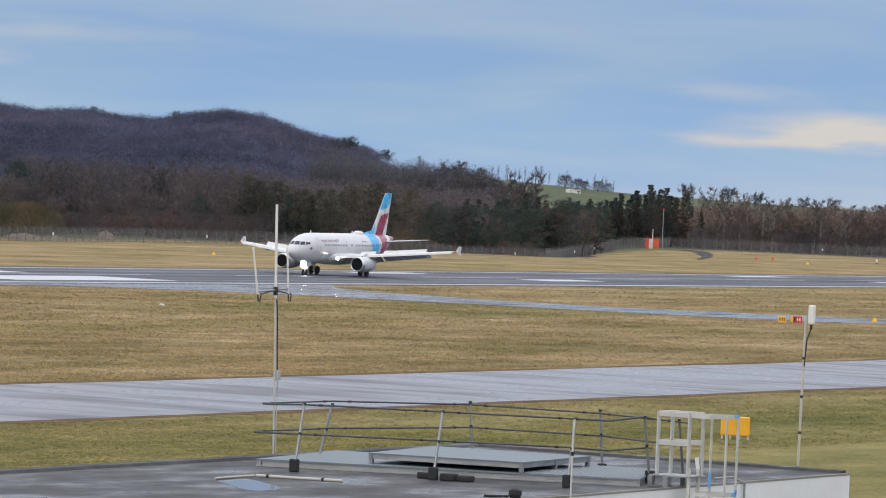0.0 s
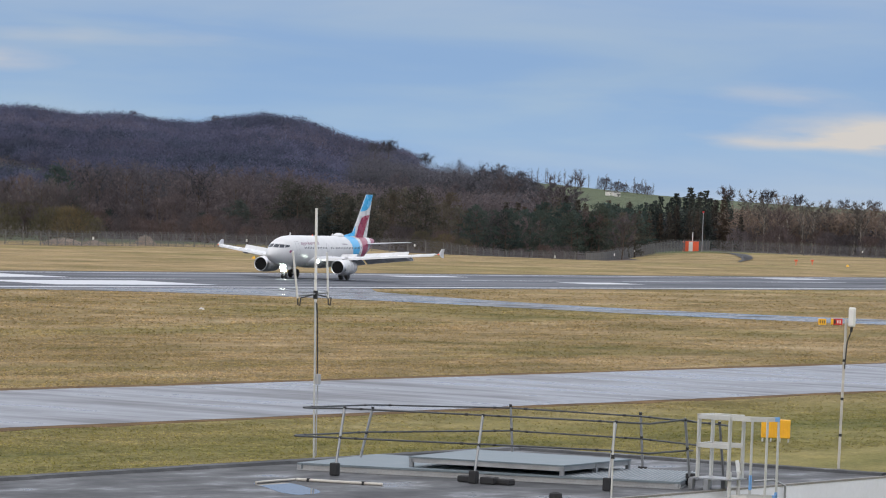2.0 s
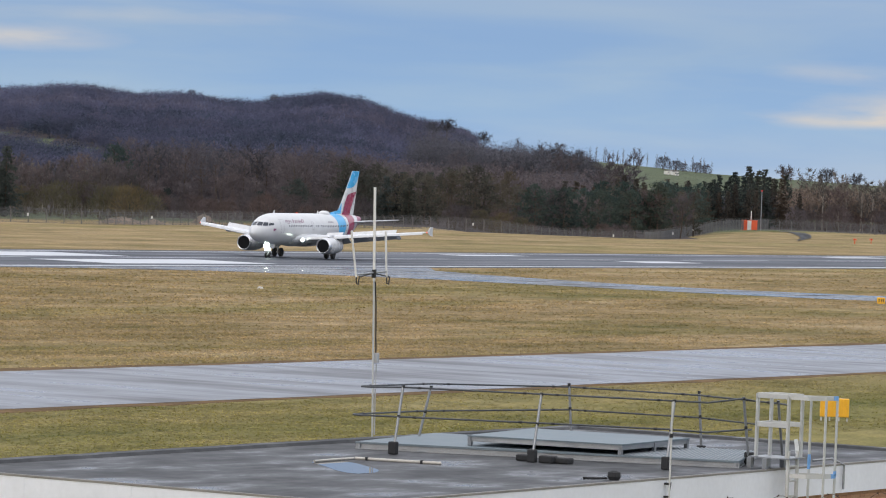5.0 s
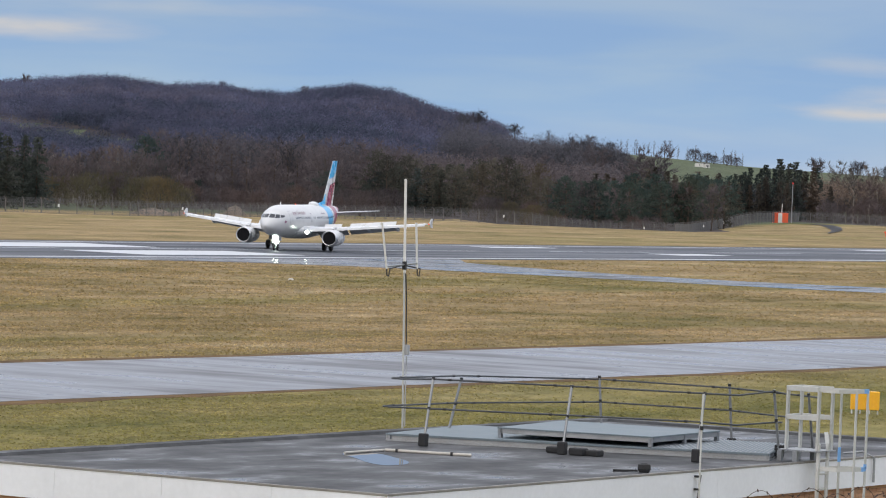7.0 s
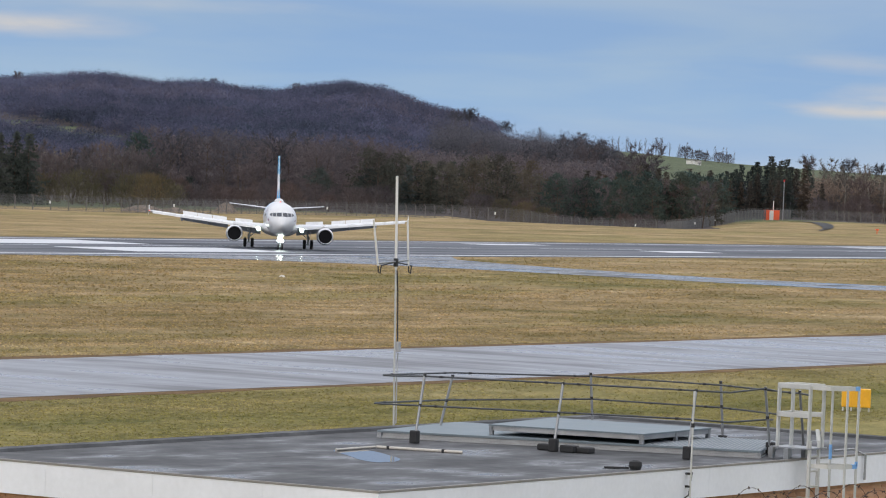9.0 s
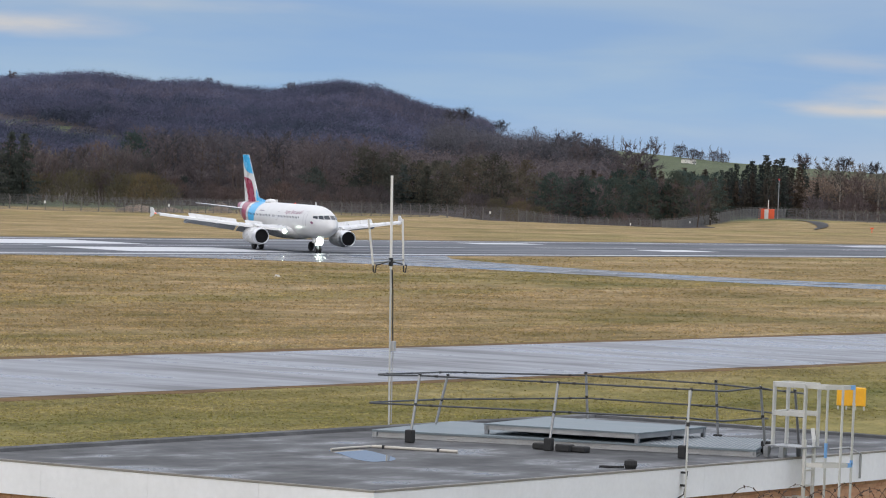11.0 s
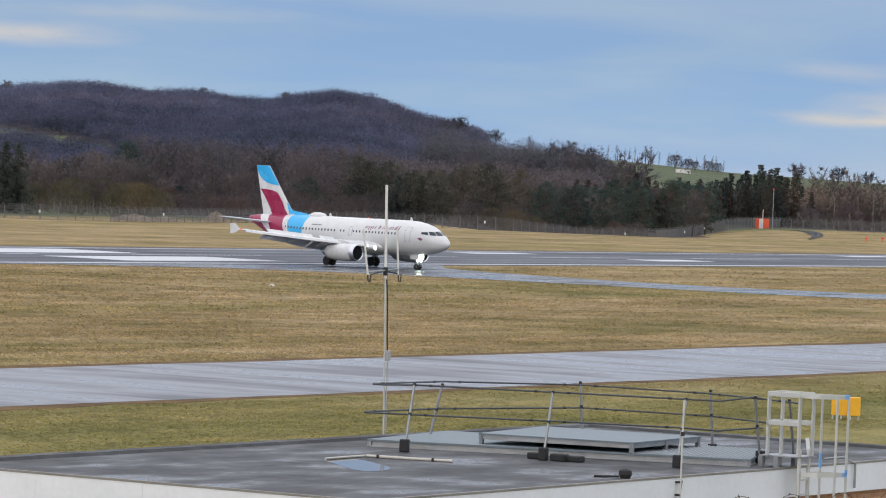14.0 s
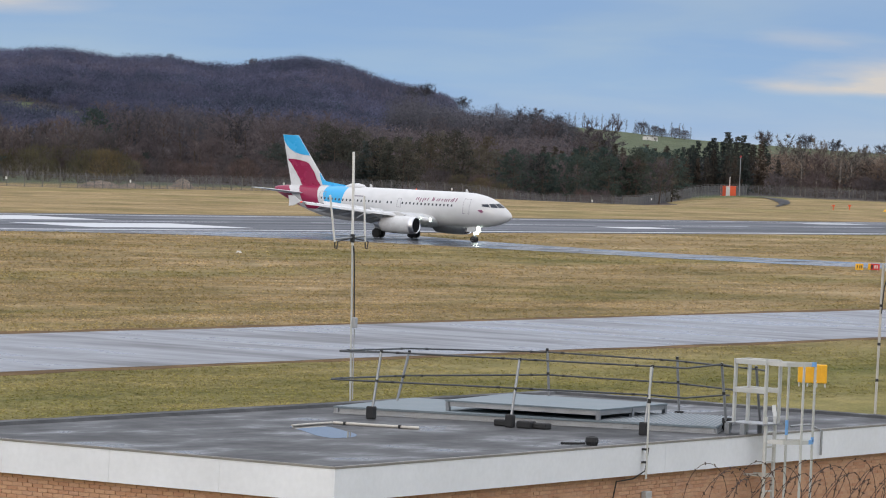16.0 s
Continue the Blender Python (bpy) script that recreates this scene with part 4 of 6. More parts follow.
def build_woods():
    rnd = random.Random(7)
    first = set()
    L = "tall leafless brown tree in the wood behind the fence"
    big = [bare_tree(L, 20 + i, 14.0, 4.6, M_TWIG) for i in range(3)]
    redd = [bare_tree("leafless tree with reddish brown twigs behind the fence", 30 + i, 10.5, 3.6, M_TWIG_RED, low=0.15, twigs=10) for i in range(2)]
    birch = [bare_tree("slender leafless birch with pale twigs", 40 + i, 13.5, 2.6, M_TWIG_PALE, M_BIRCH, low=0.2, limbs=14, up=1.5) for i in range(2)]
    fine = [bare_tree("round finely branched leafless tree on the slope", 55 + i, 12.0, 4.4, M_TWIG, low=0.25, limbs=18, up=0.55, twigs=13) for i in range(2)]
    lone = [bare_tree("round-crowned leafless tree standing on the skyline", 50 + i, 9.5, 2.5, M_TWIG, low=0.52, limbs=13, up=0.45, twigs=6) for i in range(2)]
    spruce = [conifer("dark green spruce with dense hanging branches", 60 + i, 14.5, 4.5, M_SPRUCE) for i in range(3)]
    tall = [conifer("tall dark spruce with a pointed tip", 65 + i, 15.0, 3.9, M_SPRUCE if i else M_LARCH, 1.4) for i in range(3)]
    larch = [conifer("brown-green larch with thin winter branches", 70 + i, 12.5, 3.2, M_LARCH, 1.3, 0.10) for i in range(3)]
    pines = [pine("bushy green pine behind the boundary fence", 80 + i, 11.0, 3.9, M_PINE) for i in range(3)]
    scrub = [pine("ragged olive-brown pine in the wood behind the fence", 120 + i, 12.0, 4.0, M_SCRUB, 0.08) for i in range(3)]
    dark = [pine("small dark pine among bare trees", 90, 8.0, 3.0, M_SPRUCE)]
    poplar = [bare_tree("tall thin leafless poplar on the skyline", 95, 11.0, 0.9, M_TWIG, low=0.15, limbs=14, up=2.8, twigs=2)]
    leafy = [shrub("round dark bushy tree on the skyline", 97, 3.9, 2.6, M_TWIG)]
    # far row: haze put into the colour, pale twig material on the bark too
    faint = [bare_tree("thin leafless poplar in a far row, coloured pale for haze", 98 + i, 11.0, 1.0, M_TWIG_PALE, M_TWIG_PALE, low=0.1, limbs=9, up=2.8, twigs=2) for i in range(2)]
    bush = [shrub("brown leafless shrub along the boundary fence", 100 + i, 4.6, 2.8, M_TWIG_RED) for i in range(2)]
    olive = [shrub("olive-brown leafless shrub along the boundary fence", 110, 6.0, 3.4, M_OLIVE)]
    z = lambda *a: zone(rnd, *a)
    # from the spruces at one end of the fence to the birches at the other
    plant(spruce, z(-0.128, -0.0885, 850, 900, 14, 0.92, 1.1), rnd, first)
    plant(redd, z(-0.094, -0.060, 900, 990, 22, 0.75, 1.1), rnd, first)
    plant(birch, z(-0.090, -0.066, 960, 1050, 7, 0.7, 0.9), rnd, first)
    plant(olive, z(-0.088, -0.058, 880, 930, 14, 0.8, 1.3), rnd, first)
    plant(pines, [(985, -0.0668, 1.32), (975, -0.0725, 0.75), (960, -0.062, 0.6)], rnd, first)
    plant(big, z(-0.067, -0.012, 1060, 1180, 24, 0.92, 1.14), rnd, first)
    plant(bush, z(-0.064, -0.012, 945, 1010, 34, 0.8, 1.4), rnd, first)
    plant(redd, z(-0.060, -0.016, 1000, 1060, 16, 0.5, 0.85), rnd, first)
    plant(dark, [(1010, -0.0275, 1.05), (1015, -0.0255, 0.8), (1000, -0.0190, 0.75), (1020, -0.0355, 0.7), (990, -0.0555, 0.7), (1005, -0.0165, 1.1), (1010, -0.0135, 1.2)], rnd, first)
    plant(scrub, z(-0.0175, 0.0205, 985, 1080, 23, 0.85, 1.12), rnd, first)
    plant(spruce, z(-0.0150, 0.004, 1000, 1060, 5, 0.72, 0.84), rnd, first)
    plant(fine, z(-0.012, 0.040, 1120, 1290, 9, 0.9, 1.15), rnd, first)
    plant(bush, z(0.006, 0.024, 965, 990, 9, 0.8, 1.2), rnd, first)
    plant(olive, z(0.012, 0.022, 955, 970, 4, 0.6, 0.85), rnd, first)
    plant(pines, z(0.0215, 0.051, 990, 1060, 16, 0.85, 1.16), rnd, first)
    plant(redd, z(0.022, 0.058, 985, 1050, 9, 0.7, 1.0), rnd, first)
    plant(scrub, z(0.036, 0.060, 1040, 1070, 6, 0.8, 0.95), rnd, first)
    plant(pines, z(0.049, 0.0600, 1070, 1110, 8, 0.9, 1.12), rnd, first)
    plant(larch, z(0.030, 0.0575, 1070, 1150, 15, 0.88, 1.12), rnd, first)
    plant(bush, z(0.024, 0.046, 975, 1000, 7, 0.5, 0.9), rnd, first)
    crest = [(0.056, 0.72), (0.0622, 0.86), (0.066, 1.0), (0.0695, 1.14), (0.0725, 1.13), (0.0755, 1.0), (0.0781, 0.96), (0.0815, 0.62)]
    plant(tall, [(d, r, lerp_table(r, crest) * sc) for d, r, sc in z(0.056, 0.0812, 1190, 1260, 27, 0.82, 1.02)], rnd, first)
    plant(larch, z(0.058, 0.072, 1185, 1210, 8, 0.7, 0.95), rnd, first)
    plant(birch, [(d, r, sc * lerp_table(r, [(0.082, 1.08), (0.092, 1.0), (0.1, 0.93), (0.12, 0.95)])) for d, r, sc in z(0.081, 0.150, 1195, 1260, 30, 0.85, 1.06)], rnd, first)
    plant(bush, z(0.080, 0.150, 1175, 1200, 26, 0.9, 1.5), rnd, first)
    plant(redd, z(0.084, 0.150, 1190, 1260, 8, 0.8, 1.05), rnd, first)
    # trees on the skyline
    plant(lone, [(1900, 0.0125, 1.3), (1900, 0.0045, 1.5), (1880, 0.0015, 1.4), (1920, 0.0290, 1.1), (1700, 0.0778, 1.48), (1700, 0.0866, 1.46), (1720, 0.0932, 1.30), (1740, 0.1029, 1.14), (1700, 0.1097, 1.22), (1700, 0.1200, 1.1),
                 (2210, -0.0330, 1.0), (2210, -0.0507, 0.9), (2200, -0.0460, 0.8), (2200, -0.0930, 1.0), (2210, -0.0860, 0.7), (2210, -0.0090, 0.8)], rnd, first)
    plant(leafy, [(2150, 0.0513, 1.6), (2150, 0.0541, 1.3), (2150, 0.0556, 1.1), (2150, 0.0585, 1.35), (2150, 0.0605, 1.2), (2210, -0.0041, 0.9), (2200, -0.0005, 0.9)], rnd, first)
    # the broad crowns on the slope beside the hill, lower towards the field
    plant(fine, [(d, r, sc * lerp_table(r, [(0.022, 1.0), (0.030, 1.22), (0.035, 1.0), (0.040, 0.75)])) for d, r, sc in zone(rnd, 0.006, 0.0385, 1480, 1700, 24, 0.85, 1.15)], rnd, first)
    plant(fine, [(1160, 0.0418, 1.42), (1150, 0.0400, 1.2), (1170, 0.0437, 1.1)], rnd, first)
    plant(poplar, [(2100, 0.0450, 0.85), (2100, 0.0461, 0.87), (1880, 0.0200, 1.1)], rnd, first)
    plant(faint, zone(rnd, 0.035, 0.0435, 2150, 2200, 7, 0.5, 0.7) + zone(rnd, 0.0475, 0.063, 2200, 2260, 10, 0.45, 0.7), rnd, first)


def scatter(name, label, mat, spots, rnd_seed, size, per, twig=1.0):
    """Far woodland: crowns of many loose twigs in one mesh, each crown lit as a rounded mass."""
    rng = np.random.default_rng(rnd_seed)
    n = len(spots)
    base = np.repeat(np.array(spots), per, axis=0)
    m = len(base)
    sc = np.repeat(rng.uniform(0.7, 1.3, n)[:, None] * size, per, axis=0)
    wide = np.repeat(1 + rng.normal(size=(n, 3)) * 0.1, per, axis=0)
    dirs = rng.normal(size=(m, 3))
    dirs[:, 2] = np.abs(dirs[:, 2]) - 0.45
    dirs /= np.linalg.norm(dirs, axis=1)[:, None]
    p = base + dirs * rng.uniform(0.35, 1, (m, 1)) ** 0.5 * sc * wide * [0.55, 0.55, 0.46] + np.array([0, 0, 0.55]) * sc
    # twigs lie along the crown's outside and stand off it a little
    d = rng.normal(size=(m, 3)) + [0, 0, 0.3]
    d -= dirs * ((d * dirs).sum(1)[:, None] - 0.3)
    d /= np.linalg.norm(d, axis=1)[:, None]
    side = np.cross(dirs, d)
    side /= np.linalg.norm(side, axis=1)[:, None] + 1e-9
    ln, wd = rng.uniform(0.5, 1.4, (m, 1)) * twig, rng.uniform(0.06, 0.16, (m, 1)) * twig
    v = np.stack([p + side * wd, p - side * wd, p + d * ln], 1).reshape(-1, 3)
    me = bpy.data.meshes.new(name)
    me.from_pydata(v.tolist(), [], np.arange(3 * m).reshape(-1, 3).tolist())
    me.materials.append(mat)
    round_off(me, np.repeat(dirs + [0, 0, 0.35], 3, axis=0))
    return tagged(new(name, me), label, "wood", kind="stuff")


def round_off(me, normals):
    """Smooth shading by given normals."""
    normals = normals / (np.linalg.norm(normals, axis=1)[:, None] + 1e-9)
    me.shade_smooth()
    me.normals_split_custom_set_from_vertices(normals.tolist())


def build_hill_wood():
    rnd = random.Random(11)
    hill, belt = [], []
    while len(hill) < 8500:
        d, r = 1340 + 980 * rnd.random() ** 0.8, rnd.uniform(-0.13, 0.052)
        if not in_wood(d, d * r):
            continue
        u, v = place(d, d * r)
        hill.append((u, v, height(u, v)))
    sorts = [[], [], []]
    for u, v, zz in hill:
        g = noise.noise((u * 0.010, v * 0.010, 2.0)) + 0.5 * rnd.gauss(0, 0.5)
        sorts[1 if g > 0.34 else 2 if g < -0.40 else 0].append((u, v, zz - 1.4))
    # all three sorts carry the haze in their blued colours
    scatter("hill_wood", "leafless purple-brown woodland that covers the hill, blued for haze", M_HAZEWOOD, sorts[0], 5, 8.0, 95, twig=1.25)
    scatter("hill_birches", "paler brown leafless trees among the hill's woodland, blued for haze", M_HAZEPALE, sorts[1], 51, 8.0, 95, twig=1.25)
    scatter("hill_evergreens", "dark evergreen trees among the hill's woodland, blued for haze", M_HAZEGREEN, sorts[2], 52, 7.5, 110, twig=1.2)
    while len(belt) < 3600:
        d, r = rnd.uniform(1120, 1350), rnd.uniform(-0.14, 0.16)
        u, v = place(d, d * r)
        if in_wood(d, d * r) and d > 1150 + 60 * (r > 0.05):
            belt.append((u, v, height(u, v)))
    for name, label, mat, r0, r1, d0, d1, count, size, seed in (
            ("wood_crowns", "dense brown leafless crowns of the wood behind the fence", M_TWIG, -0.060, -0.008, 1100, 1270, 560, 12.5, 31),
            ("slope_crowns", "brown leafless crowns on the slope beside the hill", M_TWIG, -0.012, 0.037, 1110, 1320, 470, 11.0, 32),
            ("bank_crowns", "dark brown leafless crowns on the bank below the hill", M_TWIG, -0.002, 0.0345, 1580, 1800, 330, 11.5, 34),
            ("birch_crowns", "pale brown crowns of the dense birch wood", M_TWIG_PALE, 0.079, 0.165, 1215, 1330, 800, 9.6, 33)):
        spots = []
        for _ in range(count):
            d, r = rnd.uniform(d0, d1), rnd.uniform(r0, r1)
            u, v = place(d, d * r)
            spots.append((u, v, height(u, v)))
        scatter(name, label, mat, spots, seed, size, 240)
    scatter("wood_thicket", "brown leafless thicket between the trees of the wood", M_TWIG, belt, 6, 7.4, 50)


build_woods()
build_hill_wood()

# ---- grass tufts ----
def build_tufts():
    """Low mats of grass that break up the turf in front of and behind the near taxiway."""
    rng = np.random.default_rng(21)
    spots = []
    for v0, v1, count, size in ((104, 134.0, 50000, 0.07), (160.5, 210, 50000, 0.10), (210, 297, 40000, 0.13)):
        v = rng.uniform(v0, v1, count * 4)
        # keep to the wedge that the camera sees
        u = v / np.tan(VIEW_AZ + rng.uniform(-0.135, 0.115, count * 4))
        keep = rng.random(count * 4) < np.minimum(1, (300 / np.maximum(u, 1)) * 0.9)
        left = np.interp(v, [157, 180, 207, 224.8, 236.5, 255, 268, 280, 289, 296, 300], [488, 486, 469, 459, 456.5, 454.5, 453, 449, 440, 425, 402])
        right = np.interp(v, [157, 172, 195, 216.6, 235, 246, 256, 269, 280, 290, 300], [530, 512, 500, 490, 479, 475.5, 476, 479.5, 484, 490, 506])
        on_exit = (v > 157) & (v < 300) & (u > left - 1) & (u < right + 1)
        p = np.stack([u, v], 1)[keep & ~on_exit][:count]
        spots.append(np.concatenate([p, np.full((len(p), 1), size)], 1))
    q = np.concatenate(spots)
    patch = np.array([noise.noise((a * 0.06, b * 0.12, 0.7)) for a, b, _ in q])
    q = q[patch > rng.uniform(-0.9, 0.25, len(q))]
    m = len(q)
    # low mats of bent grass, a little over the turf
    k = 5
    base = np.concatenate([q[:, :2], rng.uniform(0.006, 0.014, (m, 1))], 1)
    w = q[:, 2:] * rng.uniform(0.8, 3.4, (m, 1))
    turn = rng.uniform(0, 2 * np.pi, (m, 1)) + np.arange(k)[None] * 2 * np.pi / k
    reach = w * rng.uniform(0.5, 1.3, (m, k))
    v = np.stack([base[:, :1] + np.cos(turn) * reach, base[:, 1:2] + np.sin(turn) * reach, base[:, 2:] + rng.normal(size=(m, k)) * 0.002], 2).reshape(-1, 3)
    me = bpy.data.meshes.new("grass_tufts")
    me.from_pydata(v.tolist(), [], np.arange(m * k).reshape(-1, k).tolist())
    me.materials.append(M_GRASS)
    tagged(new("grass_tufts", me), "straw-coloured winter grass tufts on the airfield", "grass", kind="stuff")

    # upright blades between the mats
    t = q[rng.random(m) < 0.7]
    c = len(t) * 2
    root = np.repeat(np.concatenate([t[:, :2], np.full((len(t), 1), -0.005)], 1), 2, axis=0)
    root[:, :2] += rng.normal(size=(c, 2)) * 0.2
    tall = np.repeat(t[:, 2:], 2, axis=0) * rng.uniform(0.3, 1.0, (c, 1))
    az = rng.uniform(0, 2 * np.pi, c)
    side = np.stack([np.cos(az), np.sin(az), np.zeros(c)], 1) * tall * rng.uniform(0.5, 1.6, (c, 1))
    tip = root + np.concatenate([rng.normal(size=(c, 2)) * 0.7, np.ones((c, 1))], 1) * tall
    me = bpy.data.meshes.new("grass_blades")
    me.from_pydata(np.stack([root - side, root + side, tip], 1).reshape(-1, 3).tolist(), [], np.arange(3 * c).reshape(-1, 3).tolist())
    me.materials.append(M_BLADE)
    tagged(new("grass_blades", me), "short upright winter grass blades on the airfield", "grass", kind="stuff")


build_tufts()

# ---- the airfield's small things ----
M_WIRE = weathered("grey_fence_wire", (0.13, 0.13, 0.135), 0.7, 0.2, vary=0.2, scale=0.3, fine=3, bump=0.0)
M_POST = weathered("concrete_fence_post", (0.15, 0.14, 0.13), 0.9, vary=0.2, scale=1, fine=8, bump=0.2)
M_ORANGE = weathered("orange_red_paint", (0.72, 0.10, 0.03), 0.5, vary=0.1, scale=0.6, fine=5, bump=0.0)
M_PALE = weathered("weathered_white_paint", (0.66, 0.64, 0.60), 0.6, vary=0.1, scale=0.6, fine=5, bump=0.0)
M_YELLOW = weathered("warm_yellow_paint", (0.80, 0.42, 0.02), 0.45, vary=0.07, scale=1.5, fine=8, bump=0.0)
M_RED = weathered("sign_red", (0.55, 0.03, 0.03), 0.45, vary=0.08, bump=0.0)
M_PATH = weathered("dark_path_asphalt", (0.07, 0.07, 0.075), 0.7, vary=0.2, scale=0.2, fine=2, bump=0.1)
FENCE = [(575, 462), (656, 486), (681, 473), (740, 481), (798, 478), (806, 462), (841.3, 463.5), (861.5, 459.1), (978, 503), (1033, 516), (1030, 492), (1060, 470), (1180, 470), (1330, 480)]


def build_fence():
    f = thing("boundary_fence", "tall chain-link boundary fence with cranked concrete posts", "fence")
    pts = [Vector((x, y, 0)) for x, y in FENCE]
    wire = Soup()
    post_me = None

    def bar(p, q, w):
        """A flat wire with a little width up and down."""
        d = (q - p).normalized()
        s = d.cross(Vector((-math.sin(VIEW_AZ), math.cos(VIEW_AZ), 0)).cross(Vector((0, 0, 1)))).normalized() * w
        k = len(wire.v)
        wire.v += [p - s, p + s, q + s, q - s]
        wire.f.append((k, k + 1, k + 2, k + 3))

    for a, b in zip(pts, pts[1:]):
        ln, e = (b - a).length, (b - a).normalized()
        n = max(1, round(ln / 3.4))
        for i in range(n):
            p, q = a.lerp(b, i / n), a.lerp(b, (i + 1) / n)
            za, zb = height(p.x, p.y), height(q.x, q.y)
            p.z, q.z = za, zb
            if post_me is None:
                ob = part("post", box((-0.07, -0.07, -0.3), (0.07, 0.07, 2.35)), M_POST, f)
                bm = bmesh.new()
                bm.from_mesh(ob.data)
                add_tube(bm, [(0, 0, 2.3), (-0.22, 0.25, 2.75)], 0.06, 5)
                bm.to_mesh(ob.data)
                bm.free()
                post_me = ob.data
            else:
                ob = new("post", post_me)
                ob.parent = f
            ob.location = p
            for z in (0.05, 0.6, 1.2, 1.8, 2.32):
                bar(p + Vector((0, 0, z)), q + Vector((0, 0, z)), 0.02)
            for z, o in ((2.5, 0.11), (2.65, 0.2)):
                off = Vector((-0.9 * o, o, z))
                bar(p + off, q + off, 0.015)
            m = 11
            for k in range(m):
                s0, s1 = k / m, (k + 4) / m
                for lo, hi in ((0.05, 2.3), (2.3, 0.05)):
                    bar(p.lerp(q, s0) + Vector((0, 0, lo)), p.lerp(q, s1) + Vector((0, 0, hi)), 0.018)
    wire.mesh("wire_mesh", M_WIRE, f)
    # small white notice plates
    for x, y in ((700, 474.8), (760, 479.7), (802, 466.5), (851.4, 461.3), (905, 475.5), (940, 488.7), (668, 479.5), (1045, 480.0)):
        z = height(x, y)
        part("notice_plate", box((x - 0.25, y - 0.22, z + 1.2), (x + 0.25, y - 0.18, z + 1.7)), M_PALE, f, "white notice plate")


build_fence()


def build_hut():
    h = thing("equipment_hut", "low orange and white striped equipment hut beside a mast", "hut")
    cx, cy = 1010.0, 509.5
    z0 = height(cx, cy)
    ax = Vector((math.sin(VIEW_AZ), -math.cos(VIEW_AZ), 0))
    dp = Vector((math.cos(VIEW_AZ), math.sin(VIEW_AZ), 0))
    basis = Matrix((ax, dp, Vector((0, 0, 1)))).transposed().to_4x4()
    m = Matrix.Translation((cx, cy, z0)) @ basis
    for x0, x1, mat in ((-1.9, -0.65, M_ORANGE), (-0.63, 0.35, M_PALE), (0.37, 1.8, M_ORANGE)):
        part("wall_panel", box((x0, -1.2, -0.2), (x1, 1.2, 2.25), 0.05, m), mat, h)
    part("roof", box((-1.98, -1.28, 2.27), (1.88, 1.28, 2.36), 0.02, m), M_ORANGE, h)
    part("antenna", tube([m @ Vector((0.3, 0.3, 2.3)), m @ Vector((0.35, 0.3, 4.6))], 0.09, 6), M_PALE, h)
    part("door", box((-0.5, -1.24, 0.0), (0.2, -1.205, 2.0), 0.0, m), M_PALE, h)
    o = thing("obstacle_mast", "tall grey mast with a red lamp on top", "mast")
    c = Vector((1011.8, 507.4, height(1011.8, 507.4) - 0.2))
    part("mast", tube([c, c + Vector((0, 0, 9.6))], [0.11, 0.09], 10), M_GALV, o)
    part("lamp", tube([c + Vector((0, 0, 9.6)), c + Vector((0, 0, 10.0))], 0.2, 8), M_RED, o, "red obstacle lamp")
    # path that curves round the hut's knoll
    mid = [(880, 432.5), (915, 448), (940, 460), (975, 478), (996, 490), (1004, 498), (1003, 505)]
    left, right = [], []
    for i, q in enumerate(mid):
        a, b = Vector(mid[max(i - 1, 0)]), Vector(mid[min(i + 1, len(mid) - 1)])
        d = (b - a).normalized()
        w = 0.3 + 1.6 * min(1, i / 3)
        left.append((q[0] - d.y * w, q[1] + d.x * w))
        right.append((q[0] + d.y * w, q[1] - d.x * w))
    bm = bmesh.new()
    ls = [bm.verts.new((x, y, height(x, y) + 0.12)) for x, y in left]
    rs = [bm.verts.new((x, y, height(x, y) + 0.12)) for x, y in right]
    for i in range(len(ls) - 1):
        bm.faces.new((ls[i], rs[i], rs[i + 1], ls[i + 1]))
    bmesh.ops.solidify(bm, geom=bm.faces[:], thickness=0.3)
    tagged(part("path", bm, M_PATH), "dark asphalt path curving up to the hut", "path", kind="structure")


build_hut()


def build_cottages():
    """White houses far off on the pasture."""
    proto = None
    for d, r, turn in ((2020, 0.0521, 20), (2020, 0.0541, -30), (2035, 0.0532, 60)):
        u, v = place(d, d * r)
        m = pose(u, v, height(u, v), 0, 0, turn)
        if proto is None:
            proto = thing("cottage", "small white cottage with a grey roof on the pasture", "house", m, group="cottages")
            part("wall", box((-1.0, -1.0, -0.5), (1.0, 1.0, 1.6)), M_PALE, proto)
            part("roof", loft([[(x, -1.1, 1.55), (x, 1.1, 1.55), (x, 0, 2.1)] for x in (-1.1, 1.1)]), M_POST, proto)
            for x in (-0.6, 0.6):
                part("window", box((x - 0.2, -1.04, 0.5), (x + 0.2, -1.005, 1.2)), M_CABLE, proto)
            part("door", box((-0.2, -1.04, -0.3), (0.2, -1.005, 1.2)), M_CABLE, proto)
        else:
            copy_thing(proto, m)
    # bare mounds of earth behind the fence
    for i, (d, r, w, h) in enumerate(((850, -0.0647, 5.0, 1.3), (862, -0.0580, 3.0, 0.9), (888, -0.0471, 2.6, 1.9))):
        u, v = place(d, d * r)
        rings = []
        for k in range(7):
            a = k / 6
            rings.append([(w * math.cos(t) * (1 - a) ** 0.6 * (1 + 0.2 * noise.noise((t, i, 1))), 2.4 * math.sin(t) * (1 - a) ** 0.6, -0.3 + (h + 0.3) * a) for t in (2 * math.pi * q / 20 for q in range(20))])
        heap = part("earth_mound", loft(rings), M_HEAP, smooth=True)
        heap.matrix_basis = pose(u, v, height(u, v), 0, 0, -59.2)
        tagged(heap, "bare pale mound of earth behind the fence", "mound", group="earth mounds")


M_HEAP = weathered("pale_dry_earth", (0.24, 0.19, 0.15), 0.95, vary=0.25, scale=0.5, fine=4, bump=0.4, dist=0.05, spec=0.1)
build_cottages()


